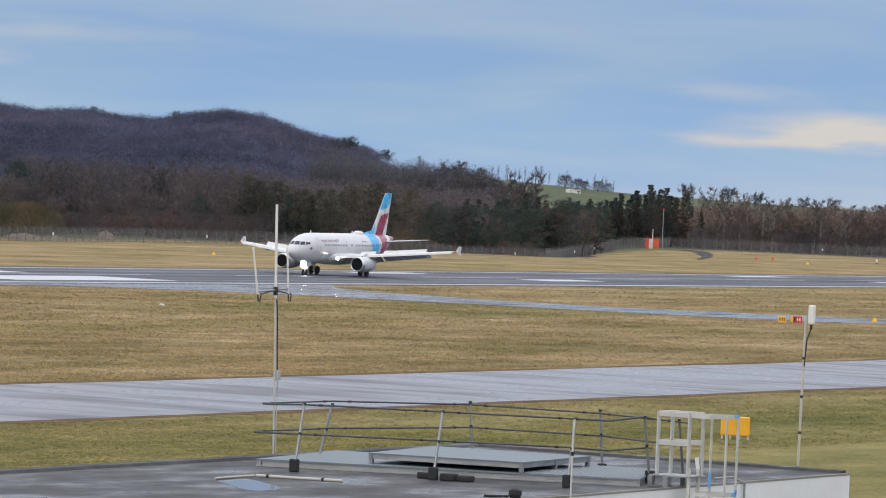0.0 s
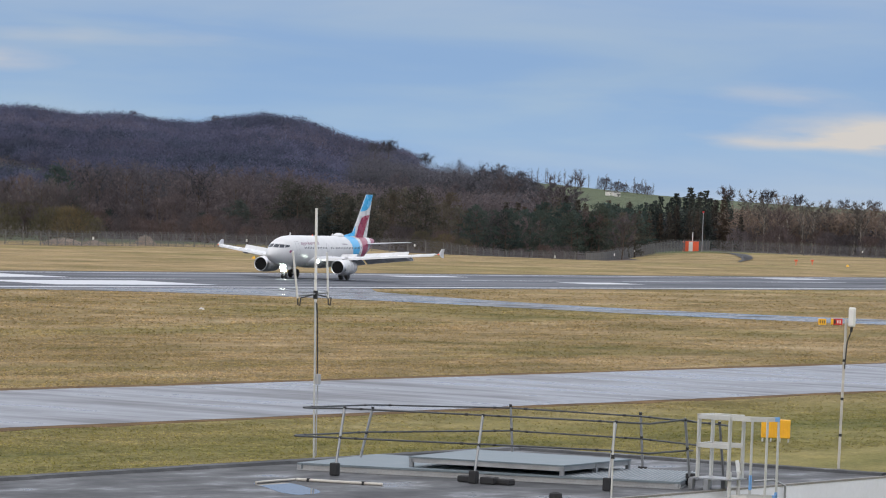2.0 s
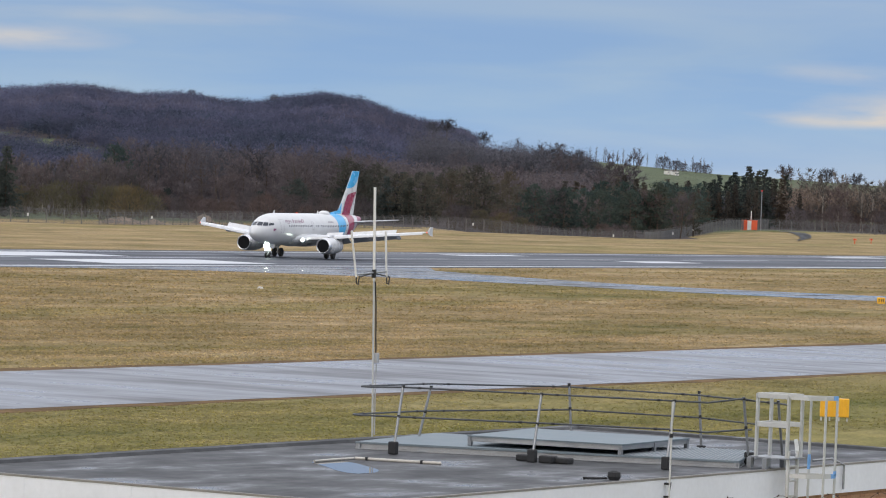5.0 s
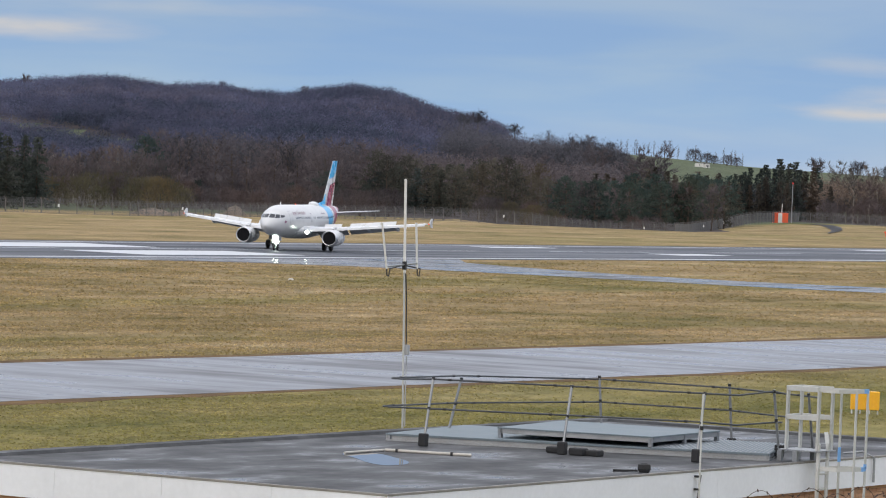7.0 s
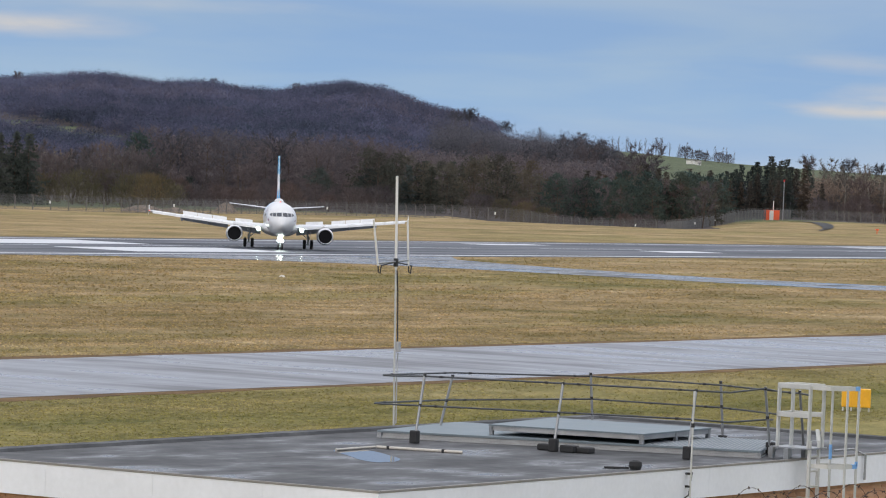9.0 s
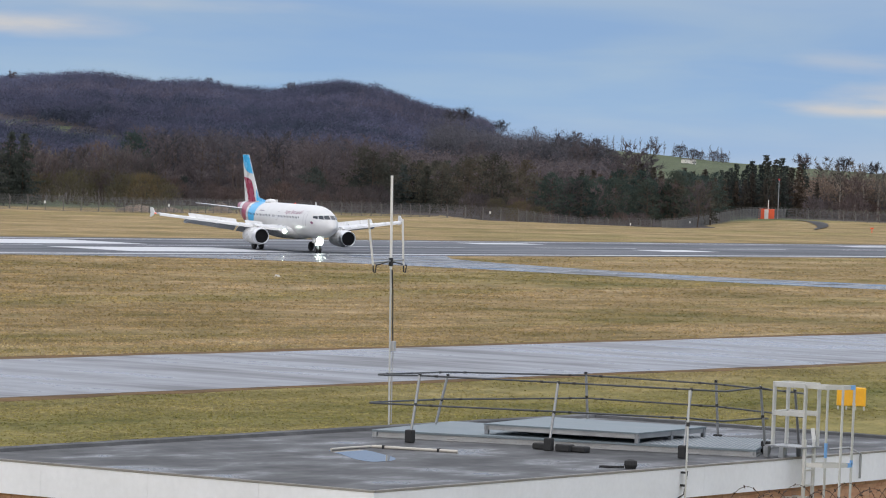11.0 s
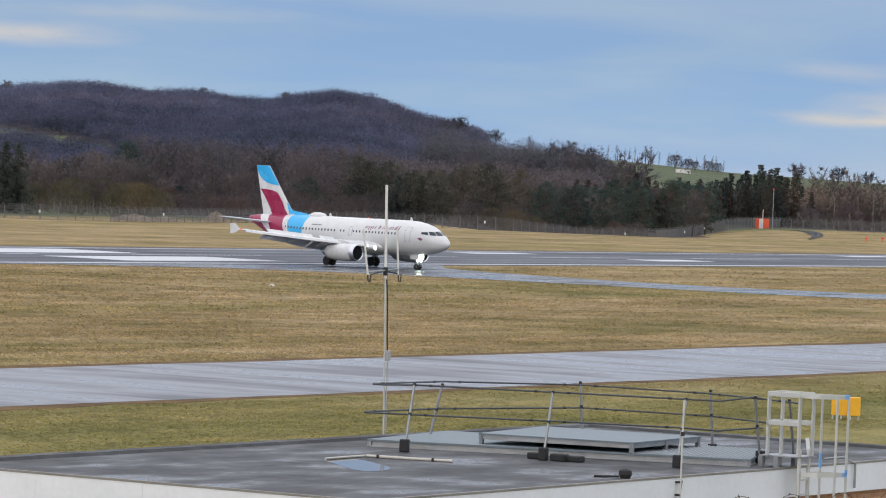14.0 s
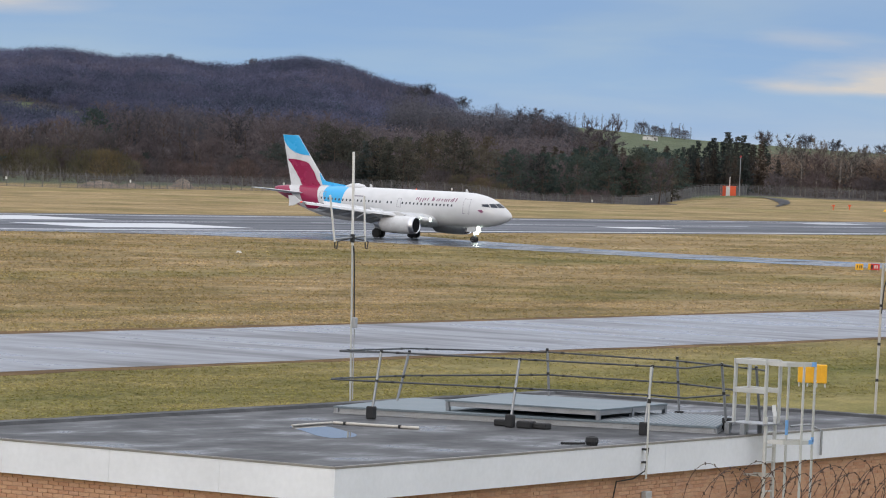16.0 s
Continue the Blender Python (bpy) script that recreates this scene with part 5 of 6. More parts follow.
def oriented(x, y, turn):
    return pose(x, y, 0.0, 0, 0, turn)


def build_signs():
    # yellow box on legs beside the near taxiway
    y = thing("yellow_cabinet", "bright yellow ribbed cabinet on short legs in the grass", "cabinet", oriented(227.64, 109.24, -62))
    part("body", box((-0.78, -0.28, 0.22), (0.78, 0.28, 1.22), 0.03), M_YELLOW, y)
    for k in range(7):
        x = -0.66 + 0.22 * k
        part("rib", box((x - 0.03, -0.32, 0.27), (x + 0.03, -0.285, 1.17), 0.008), M_YELLOW, y)
    for x in (-0.7, -0.25, 0.25, 0.7):
        part("leg", box((x - 0.04, -0.2, -0.1), (x + 0.04, 0.2, 0.22)), M_ALU, y)
    part("lamp", tube([(0.15, -0.34, 0.33), (0.15, -0.30, 0.33)], 0.09, 10), M_PALE, y)
    # two taxiway signs
    a = thing("taxiway_sign", "small yellow taxiway sign on frangible legs", "sign", oriented(449.4, 210.7, -62), group="taxiway signs")
    part("panel", box((-0.42, -0.12, 0.12), (0.42, 0.12, 0.78), 0.02), M_YELLOW, a)
    for x in (-0.22, 0.05, 0.25):
        part("stroke", box((x - 0.05, -0.128, 0.28), (x + 0.05, -0.122, 0.62)), M_DARKSIGN, a)
    for x in (-0.3, 0.3):
        part("leg", tube([(x, 0, -0.05), (x, 0, 0.14)], 0.04, 6), M_ALU, a)
    b = thing("taxiway_sign", "red and yellow holding sign on frangible legs", "sign", oriented(452.4, 210.4, -62), group="taxiway signs")
    part("side_panel", box((-0.62, -0.12, 0.12), (-0.36, 0.12, 0.78), 0.02), M_YELLOW, b)
    part("panel", box((-0.35, -0.12, 0.12), (0.62, 0.12, 0.78), 0.02), M_RED, b)
    for x in (0.12, 0.36):
        part("stroke", box((x - 0.06, -0.128, 0.28), (x + 0.06, -0.122, 0.62)), M_PALE, b)
    part("stroke", box((-0.3, -0.128, 0.25), (-0.1, -0.122, 0.68)), M_DARKSIGN, b)
    for x in (-0.4, 0.4):
        part("leg", tube([(x, 0, -0.05), (x, 0, 0.14)], 0.04, 6), M_ALU, b)
    # red frames beyond the runway
    r = thing("localiser_stand", "small red equipment stand in the grass", "stand", oriented(879, 418.7, -60), group="red stands")
    part("post", tube([(0, 0, -0.1), (0, 0, 0.78)], 0.09, 6), M_ORANGE, r)
    part("head", box((-0.34, -0.15, 0.75), (0.34, 0.15, 1.05), 0.04), M_ORANGE, r)
    for u, v in ((890.5, 420.4),):
        copy_thing(r, oriented(u, v, -60))
    w = thing("grass_marker", "small white marker board in the grass", "marker", oriented(388.7, 250.2, -60))
    part("board", loft([[(-0.32, t, 0.02), (0.32, t, 0.02), (0.2, t, 0.2), (-0.14, t, 0.24)] for t in (-0.12, 0.12)]), M_PALE, w)
    # edge lights and marker boxes
    g = thing("edge_light", "small yellow edge light on the grass", "light", oriented(658.6, 414.0, 0), group="edge lights")
    part("base", tube([(0, 0, -0.05), (0, 0, 0.18)], [0.35, 0.28], 10), M_YELLOW, g)
    part("cap", tube([(0, 0, 0.18), (0, 0, 0.42)], [0.26, 0.15], 10), M_YELLOW, g)
    for u, v in ((889.1, 411.5), (476.5, 212.0)):
        copy_thing(g, oriented(u, v, 40))
    c = thing("marker_post", "white marker post with a dark foot beyond the grass", "marker", oriented(955, 425, 0), group="marker posts")
    part("post", tube([(0, 0, 0.2), (0, 0, 0.95)], [0.22, 0.16], 8), M_PALE, c)
    part("foot", tube([(0, 0, -0.05), (0, 0, 0.2)], 0.24, 8), M_CABLE, c)
    for u, v in ((985, 430), (1000, 434)):
        copy_thing(c, oriented(u, v, 0))


M_DARKSIGN = weathered("sign_black", (0.02, 0.02, 0.02), 0.5, vary=0.1, bump=0.0)
build_signs()


def build_razor_wire():
    """Coiled barbed wire on the wall in front of the building."""
    f = thing("razor_wire_fence", "rusty coiled razor wire on a security fence", "fence")
    wire_mat = weathered("rusty_razor_wire", (0.085, 0.055, 0.045), 0.7, 0.4, vary=0.3, scale=4, fine=30, bump=0.0)
    ax = Vector((math.sin(VIEW_AZ), -math.cos(VIEW_AZ), 0))
    dp = Vector((math.cos(VIEW_AZ), math.sin(VIEW_AZ), 0))
    c0 = dp * 44 + ax * 2.95
    rnd = random.Random(4)
    along = (ax + dp * 0.25).normalized()
    for coil in range(3):
        pts = []
        n = 30 * 11
        for k in range(n):
            t = 2 * math.pi * k / 30
            r = 0.46 - 0.05 * coil + 0.03 * math.sin(k * 0.11)
            q = c0 + along * (0.25 * k / 30 + 0.11 * coil + 0.30 * math.cos(t)) + Vector((0, 0, 9.50 - 0.04 * coil + r * math.sin(t + 0.5 * coil) + 0.012 * k / 30)) + dp * (0.32 * math.cos(t + 0.6) + 0.2 * coil)
            pts.append(q)
        bm = bmesh.new()
        add_tube(bm, pts, 0.0032, 4)
        for k in range(0, n, 2):
            d = rand_dir(rnd) * 0.016
            add_tube(bm, [pts[k] - d, pts[k] + d], 0.007, 3)
        part("razor_coil", bm, wire_mat, f)
    for k in range(4):
        q = c0 + along * (0.95 * k)
        part("post", tube([q + Vector((0, 0, -0.2)), q + Vector((0, 0, 9.1))], 0.035, 8), M_GALV, f)
    for z in (9.06, 8.5, 7.9):
        part("line_wire", tube([c0 + Vector((0, 0, z)), c0 + along * 2.85 + Vector((0, 0, z))], 0.006, 4), M_GALV, f)


build_razor_wire()

# ---- the airliner ----
def paint(name, base, rough=0.28):
    m = weathered(name, base, rough, vary=0.04, scale=0.6, fine=5, bump=0.0)
    return m


M_WHITE = paint("aircraft_white_paint", (0.58, 0.58, 0.58))
M_WING = paint("wing_grey_paint", (0.55, 0.56, 0.58), 0.35)
M_BLUE = paint("sky_blue_paint", (0.03, 0.36, 0.68))
M_BURG = paint("burgundy_paint", (0.27, 0.008, 0.055))
M_SILVER = weathered("bare_aluminium", (0.62, 0.62, 0.64), 0.3, 1.0, vary=0.08, bump=0.0)
M_DARK = weathered("dark_metal", (0.02, 0.02, 0.022), 0.5, 0.4, vary=0.2, bump=0.0)
# near-black base: the shade inside the intake is put into this colour
M_FAN = weathered("shaded_fan_metal", (0.010, 0.010, 0.011), 0.85, vary=0.3, bump=0.0, spec=0.1)
M_TYRE = weathered("tyre_rubber", (0.015, 0.015, 0.016), 0.75, vary=0.2, bump=0.1)
M_STRUT = weathered("gear_strut_grey", (0.42, 0.43, 0.45), 0.4, 0.3, vary=0.1, bump=0.0)
M_PANE = shader("cockpit_glass", (0.012, 0.018, 0.03), 0.06)[0]
M_CABIN = shader("cabin_window_glass", (0.06, 0.065, 0.075), 0.12)[0]
M_GREYLINE = paint("grey_marking", (0.22, 0.20, 0.24), 0.4)
M_TITLE = paint("plum_title_paint", (0.20, 0.05, 0.12), 0.4)


def lamp_material(name, colour, power):
    m, n, l, b = shader(name, colour, 0.2)
    b.inputs["Emission Color"].default_value = (*colour, 1)
    b.inputs["Emission Strength"].default_value = power
    return m


M_LAMP = lamp_material("landing_lamp", (0.86, 1.0, 0.88), 32)
M_BEACON = lamp_material("red_wingtip_lamp", (1.0, 0.12, 0.04), 0.5)

# stations: x from the main wheels, half width, half height, middle height
FUSE = [(16.10, 0.03, 0.03, 3.22), (16.02, 0.22, 0.22, 3.23), (15.75, 0.50, 0.50, 3.26), (15.30, 0.80, 0.80, 3.32), (14.70, 1.10, 1.10, 3.40),
        (14.0, 1.36, 1.42, 3.52), (13.2, 1.60, 1.68, 3.63), (12.2, 1.80, 1.88, 3.72), (11.0, 1.93, 2.02, 3.78), (9.6, 1.975, 2.07, 3.80), (4.0, 1.975, 2.07, 3.80),
        (-2.0, 1.975, 2.07, 3.80), (-6.8, 1.975, 2.07, 3.80), (-8.8, 1.92, 1.98, 3.88), (-10.8, 1.72, 1.80, 4.04), (-12.8, 1.40, 1.50, 4.32),
        (-14.6, 1.02, 1.15, 4.62), (-16.2, 0.62, 0.74, 4.92), (-17.3, 0.34, 0.42, 5.12), (-17.74, 0.18, 0.22, 5.20)]


def fuse_at(x):
    for a, b in zip(FUSE, FUSE[1:]):
        if x >= b[0]:
            t = (a[0] - x) / (a[0] - b[0])
            return [p + (q - p) * t for p, q in zip(a[1:], b[1:])]
    return list(FUSE[-1][1:])


def skin(x, a, out=0.0):
    """A point of the fuselage's skin; a: degrees up from the port side."""
    w, h, z = fuse_at(x)
    c, s = math.cos(radians(a)), math.sin(radians(a))
    return Vector((x, (w + out) * c, z + (h + out) * s))


def skin_patch(corners, out=0.012, nx=3, na=3):
    """A thin panel on the skin from four (x, angle) corners."""
    bm = bmesh.new()
    g = []
    for i in range(nx + 1):
        row = []
        for j in range(na + 1):
            s, t = i / nx, j / na
            x = (1 - t) * ((1 - s) * corners[0][0] + s * corners[1][0]) + t * ((1 - s) * corners[3][0] + s * corners[2][0])
            a = (1 - t) * ((1 - s) * corners[0][1] + s * corners[1][1]) + t * ((1 - s) * corners[3][1] + s * corners[2][1])
            row.append(bm.verts.new(skin(x, a, out)))
        g.append(row)
    for i in range(nx):
        for j in range(na):
            bm.faces.new((g[i][j], g[i + 1][j], g[i + 1][j + 1], g[i][j + 1]))
    for f in bm.faces:
        f.normal_update()
        if f.normal.dot(f.calc_center_median() - Vector((f.calc_center_median().x, 0, 3.8))) < 0:
            f.normal_flip()
    return bm


def livery_material():
    """White, with the blue sweep and the burgundy cone at the tail."""
    m, n, l, b = shader("fuselage_livery", (0.78, 0.78, 0.77), 0.28)
    vec = coords(n, l)
    sep = n.new("ShaderNodeSeparateXYZ")
    l.new(vec, sep.inputs[0])

    def math_node(op, a, c, clamp=False):
        k = n.new("ShaderNodeMath")
        k.operation, k.use_clamp = op, clamp
        for i, val in enumerate((a, c)):
            if isinstance(val, (int, float)):
                k.inputs[i].default_value = val
            else:
                l.new(val, k.inputs[i])
        return k.outputs[0]

    x, z = sep.outputs["X"], sep.outputs["Z"]
    zz = math_node("SUBTRACT", z, 3.6)
    # blue: between two slanted edges, above the window belt's lower line
    down = math_node("SUBTRACT", 5.3, z)
    # blue block behind the cabin, over the window belt
    front = math_node("ADD", math_node("MULTIPLY", zz, 0.10), -6.8)
    back = math_node("ADD", math_node("MULTIPLY", math_node("MULTIPLY", down, down), 0.25), -9.7)
    blue = math_node("MULTIPLY", math_node("MULTIPLY", math_node("LESS_THAN", x, front), math_node("GREATER_THAN", x, back)), math_node("GREATER_THAN", z, 2.95))
    # burgundy band that runs down from the fin, and the burgundy cone
    left = math_node("ADD", math_node("MULTIPLY", down, 0.55), -13.6)
    right = math_node("ADD", math_node("MULTIPLY", down, 0.36), -10.7)
    band = math_node("MULTIPLY", math_node("GREATER_THAN", x, left), math_node("LESS_THAN", x, right))
    band = math_node("MULTIPLY", band, math_node("GREATER_THAN", z, 3.0))
    cone = math_node("LESS_THAN", x, math_node("ADD", math_node("MULTIPLY", down, 0.9), -15.2))
    burg = math_node("MAXIMUM", band, cone)
    dirt = noise_node(n, l, vec, 0.8, 5)
    white = ramp_node(n, l, dirt, [(0.3, (0.54, 0.54, 0.54)), (0.7, (0.60, 0.60, 0.60))])
    c = mix_node(n, l, white, (0.03, 0.36, 0.68), blue)
    c = mix_node(n, l, c, (0.27, 0.008, 0.055), burg)
    l.new(c, b.inputs["Base Color"])
    return m


def foil(x_le, chord, y, z, thick, n=8, twist=0.0):
    """One wing section as a ring: upper side from the nose to the tail, then back along the lower side."""
    up, lo = [], []
    for i in range(n + 1):
        t = 0.5 * (1 - math.cos(math.pi * i / n))
        k = thick * chord * (1.48 * math.sqrt(max(t, 0)) - 0.63 * t - 1.76 * t * t + 1.42 * t ** 3 - 0.51 * t ** 4)
        up.append((x_le - chord * t, y, z + k + twist * t * chord))
        lo.append((x_le - chord * t, y, z - 0.7 * k + twist * t * chord))
    return up + lo[-2:0:-1]


WING = [(1.2, 6.0, 7.3, 2.62, 0.13), (6.4, 3.25, 4.25, 3.02, 0.115), (16.6, -2.35, 1.65, 4.02, 0.10)]  # y, nose x, chord, z, thickness


def wing_at(y):
    return [lerp_table(y, [(w[0], w[k]) for w in WING]) for k in range(1, 5)]


def build_airliner():
    a = thing("airliner", "white twin-engined airliner with blue and burgundy tail, turning off the runway", "airplane")
    rings = [[(x, w * math.cos(t), z + h * math.sin(t)) for t in (2 * math.pi * k / 32 for k in range(32))] for x, w, h, z in FUSE]
    fus = part("fuselage", loft(rings), livery_material(), a, smooth=True)
    # belly fairing
    fr = []
    for x, w, h in ((7.4, 0.7, 0.3), (6.2, 1.9, 0.85), (4.5, 2.35, 1.05), (0, 2.4, 1.1), (-3.2, 2.0, 0.95), (-5.4, 1.0, 0.5)):
        fr.append([(x, w * math.cos(t), 2.55 + h * math.sin(t)) for t in (2 * math.pi * k / 24 for k in range(24))])
    part("belly_fairing", loft(fr), M_WHITE, a, smooth=True)
    for side in (1, -1):
        ang = (lambda d: d) if side > 0 else (lambda d: 180 - d)
        # cockpit panes
        for c in (((0.04, 4.25), (0.70, 4.22), (0.64, 4.68), (0.04, 4.72)), ((0.76, 4.21), (1.20, 4.23), (1.10, 4.63), (0.70, 4.67)), ((1.26, 4.23), (1.55, 4.32), (1.46, 4.56), (1.16, 4.62))):
            part("cockpit_window", nose_pane(c, side), M_PANE, fus)
        # cabin windows
        for k in range(36):
            x = 9.0 - 0.533 * k
            if 17 < k < 19 or 1.0 < x < 1.6:
                continue
            part("cabin_window", skin_patch([(x, ang(9)), (x - 0.21, ang(9)), (x - 0.21, ang(16.5)), (x, ang(16.5))], 0.012, 1, 1), M_CABIN, fus)
        # doors: thin outlines
        for x0, x1, lo, hi in ((11.35, 10.5, -12, 40), (-9.3, -10.1, -8, 38), (1.75, 1.25, -2, 28)):
            for q in (((x0, lo), (x0 - 0.05, lo), (x0 - 0.05, hi), (x0, hi)), ((x1, lo), (x1 - 0.05, lo), (x1 - 0.05, hi), (x1, hi)), ((x0, hi), (x1, hi), (x1, hi + 1.5), (x0, hi + 1.5)), ((x0, lo), (x1, lo), (x1, lo + 1.5), (x0, lo + 1.5))):
                part("door_seam", skin_patch([(x, ang(d)) for x, d in q], 0.008, 1, 4), M_GREYLINE, fus)
        # airline title as plain strokes
        for k, (hgt, wid) in enumerate(((24, 0.55), (16, 0.5), (16, 0.38), (16, 0.52), (16, 0.62), (22, 0.16), (16, 0.5), (22, 0.5), (16, 0.42))):
            x = 9.4 - 0.66 * k if side < 0 else 4.1 + 0.66 * k
            st = -wid if side < 0 else wid
            base = 25 if k != 7 else 20
            thin = math.copysign(0.13, st)
            for x2 in ((x, x + st - thin) if wid > 0.3 else (x,)):
                part("title_stroke", skin_patch([(x2, ang(base)), (x2 + thin, ang(base)), (x2 + thin - 0.12 * side, ang(base + hgt * 0.66)), (x2 - 0.12 * side, ang(base + hgt * 0.66))], 0.012, 1, 3), M_TITLE, fus)
        part("registration_bar", skin_patch([(-3.6, ang(27)), (-5.3, ang(27)), (-5.3, ang(31)), (-3.6, ang(31))], 0.012, 3, 1), M_GREYLINE, fus)
        part("nose_emblem", skin_patch([(13.2, ang(2)), (12.9, ang(-4)), (12.4, ang(4)), (12.9, ang(9))], 0.012, 2, 2), M_TITLE, fus)
        # wing
        ws = [foil(x, c, side * y, z, th) for y, x, c, z, th in WING]
        wing = part("wing", loft(ws), M_WING, a, smooth=False)
        # slat along the leading edge, drooped
        sl = []
        for y in (2.6, 6.4, 16.2):
            x, c, z, th = wing_at(y)
            sl.append([(x + 0.30, side * y, z - 0.24), (x + 0.16, side * y, z + 0.02), (x - 0.30, side * y, z + 0.14), (x - 0.10, side * y, z - 0.05), (x + 0.02, side * y, z - 0.22)])
        part("slat", loft(sl), M_WHITE, wing)
        # lowered flaps
        for y0, y1 in ((2.3, 6.2), (6.5, 12.6)):
            fl = []
            for y in (y0, y1):
                x, c, z, th = wing_at(y)
                fl.append([(q[0], q[1], q[2]) for q in foil(x - c * 0.86, 0.22 * c + 0.35, side * y, z - 0.10, 0.12, 4, -0.55)])
            part("flap", loft(fl), M_WING, wing)
        # raised spoilers
        for y0, y1, ang_up in ((3.4, 5.6, 0.75), (6.7, 8.5, 0.75), (8.55, 10.4, 0.75), (10.45, 12.3, 0.75)):
            sp = []
            for y in (y0, y1):
                x, c, z, th = wing_at(y)
                h = x - c * 0.70
                ch = 0.62 + 0.02 * c
                sp.append([(h, side * y, z + 0.10), (h - ch * 0.75, side * y, z + 0.10 + ch * ang_up), (h - ch * 0.75 - 0.05, side * y, z + 0.06 + ch * ang_up), (h - 0.06, side * y, z + 0.06)])
            part("spoiler", loft(sp), M_WHITE, wing)
        # flap track fairings
        for y in (5.0, 9.0, 12.4):
            x, c, z, th = wing_at(y)
            xt = x - c
            part("flap_fairing", tube([(xt + 1.5, side * y, z - 0.25), (xt + 0.7, side * y, z - 0.42), (xt - 0.1, side * y, z - 0.55), (xt - 0.8, side * y, z - 0.62)], [0.05, 0.20, 0.18, 0.03], 8), M_WING, wing)
        # wingtip fence
        x, c, z, th = wing_at(16.6)
        fence = [[(x - 0.1, side * (16.62 + t), z + 0.05), (x - 1.1, side * (16.62 + t), z + 0.72), (x - 1.85, side * (16.68 + t), z + 0.72), (x - c - 0.1, side * (16.62 + t), z), (x - 1.75, side * (16.68 + t), z - 0.5), (x - 1.0, side * (16.62 + t), z - 0.4)] for t in (0, 0.07)]
        part("wingtip_fence", loft(fence), M_WHITE, wing)
        part("wingtip_lamp", tube([(x + 0.02, side * 16.55, z), (x - 0.25, side * 16.66, z)], 0.07, 6), M_BEACON, wing)
        # engine
        ey = side * 5.75
        prof = [(6.45, 0.84), (6.62, 0.91), (6.50, 0.98), (6.0, 1.05), (5.0, 1.08), (3.4, 1.04), (2.4, 0.95), (1.9, 0.86)]
        nac = [[(x, ey + r * math.cos(t), 1.78 + r * math.sin(t)) for t in (2 * math.pi * k / 28 for k in range(28))] for x, r in prof]
        eng = part("engine_cowling", loft(nac[3:] , cap=False), M_WHITE, a, smooth=True)
        part("intake_lip", loft(nac[:4], cap=False), M_SILVER, eng, "polished metal intake lip", smooth=True)
        duct = [[(x, ey + r * math.cos(t), 1.78 + r * math.sin(t)) for t in (2 * math.pi * k / 28 for k in range(28))] for x, r in ((6.46, 0.845), (5.7, 0.80), (5.2, 0.78), (5.1, 0.22), (5.5, 0.04))]
        part("fan", loft(duct), M_FAN, eng, smooth=False)
        core = [[(x, ey + r * math.cos(t), 1.78 + r * math.sin(t)) for t in (2 * math.pi * k / 20 for k in range(20))] for x, r in ((2.0, 0.84), (1.7, 0.56), (1.0, 0.45), (0.95, 0.28), (0.3, 0.06))]
        part("exhaust", loft(core), M_SILVER, eng, smooth=True)
        pyl = [[(5.1, ey - 0.14 + t, 2.95), (4.0, ey - 0.16 + t, 3.22), (1.2, ey - 0.14 + t, 3.05), (0.2, ey - 0.1 + t, 2.75), (1.9, ey - 0.12 + t, 2.35), (3.6, ey - 0.14 + t, 2.5)] for t in (0, 0.3)]
        part("pylon", loft(pyl), M_WHITE, eng)
        # tailplane
        st = [foil(xl, ch, side * y, z, 0.09, 6) for y, xl, ch, z in ((0.5, -12.4, 3.9, 4.75), (6.22, -15.7, 1.35, 5.28))]
        part("tailplane", loft(st), M_WING, a)
        # main landing gear
        gy = side * 3.8
        gear = part("main_gear", tube([(0.05, gy - side * 0.35, 2.7), (0, gy, 1.4), (0, gy, 0.55)], [0.15, 0.14, 0.11], 10), M_STRUT, a)
        part("side_brace", tube([(0.05, gy - side * 1.5, 2.4), (0.0, gy, 1.25)], 0.06, 6), M_STRUT, gear)
        part("axle", tube([(0, gy - 0.55, 0.585), (0, gy + 0.55, 0.585)], 0.08, 8), M_STRUT, gear)
        part("gear_door", box((-0.5, gy + side * 0.22 - 0.03, 1.15), (0.55, gy + side * 0.22 + 0.03, 2.35), 0.02), M_WHITE, gear)
        for dy in (-0.46, 0.46):
            WHEELS.append((build_wheel(a, 0.585, 0.40), (0, gy + dy, 0.585), 0.585))
        # lamp in the wing root
        part("landing_light", tube([(6.16, side * 2.75, 2.45), (6.18, side * 2.75, 2.45)], [0.24, 0.22], 14), M_LAMP, a)
        # added tube that screens the lamp from the sides and the fuselage
        shell = [[(x, side * 2.75 + r * math.cos(t), 2.45 + r * math.sin(t)) for t in (2 * math.pi * k / 18 for k in range(18))] for x, r in ((5.6, 0.30), (6.1, 0.30), (6.52, 0.28), (6.52, 0.265), (6.1, 0.265))]
        part("lamp_side_screen", loft(shell, cap=False), M_WHITE, a, smooth=False)
    # dorsal fin and rudder
    def fin_ring(x, ch, z, th):
        return [(q[0], q[1], z) for q in [(p[0], p[2], 0) for p in foil(x, ch, 0, 0, th, 8)]]
    fin = part("fin", loft([*(fin_ring(x, ch, z, 0.10) for z, x, ch in FIN)]), M_WHITE, a)
    part("dorsal_fillet", loft([[(-6.6, 0.02, 5.84), (-6.6, -0.02, 5.84), (-6.6, 0, 5.86)], [(-10.4, 0.24, 5.5), (-10.4, -0.24, 5.5), (-10.4, 0, 6.35)], [(-11.6, 0.2, 5.5), (-11.6, -0.2, 5.5), (-11.6, 0, 6.9)]]), M_BLUE, fin)
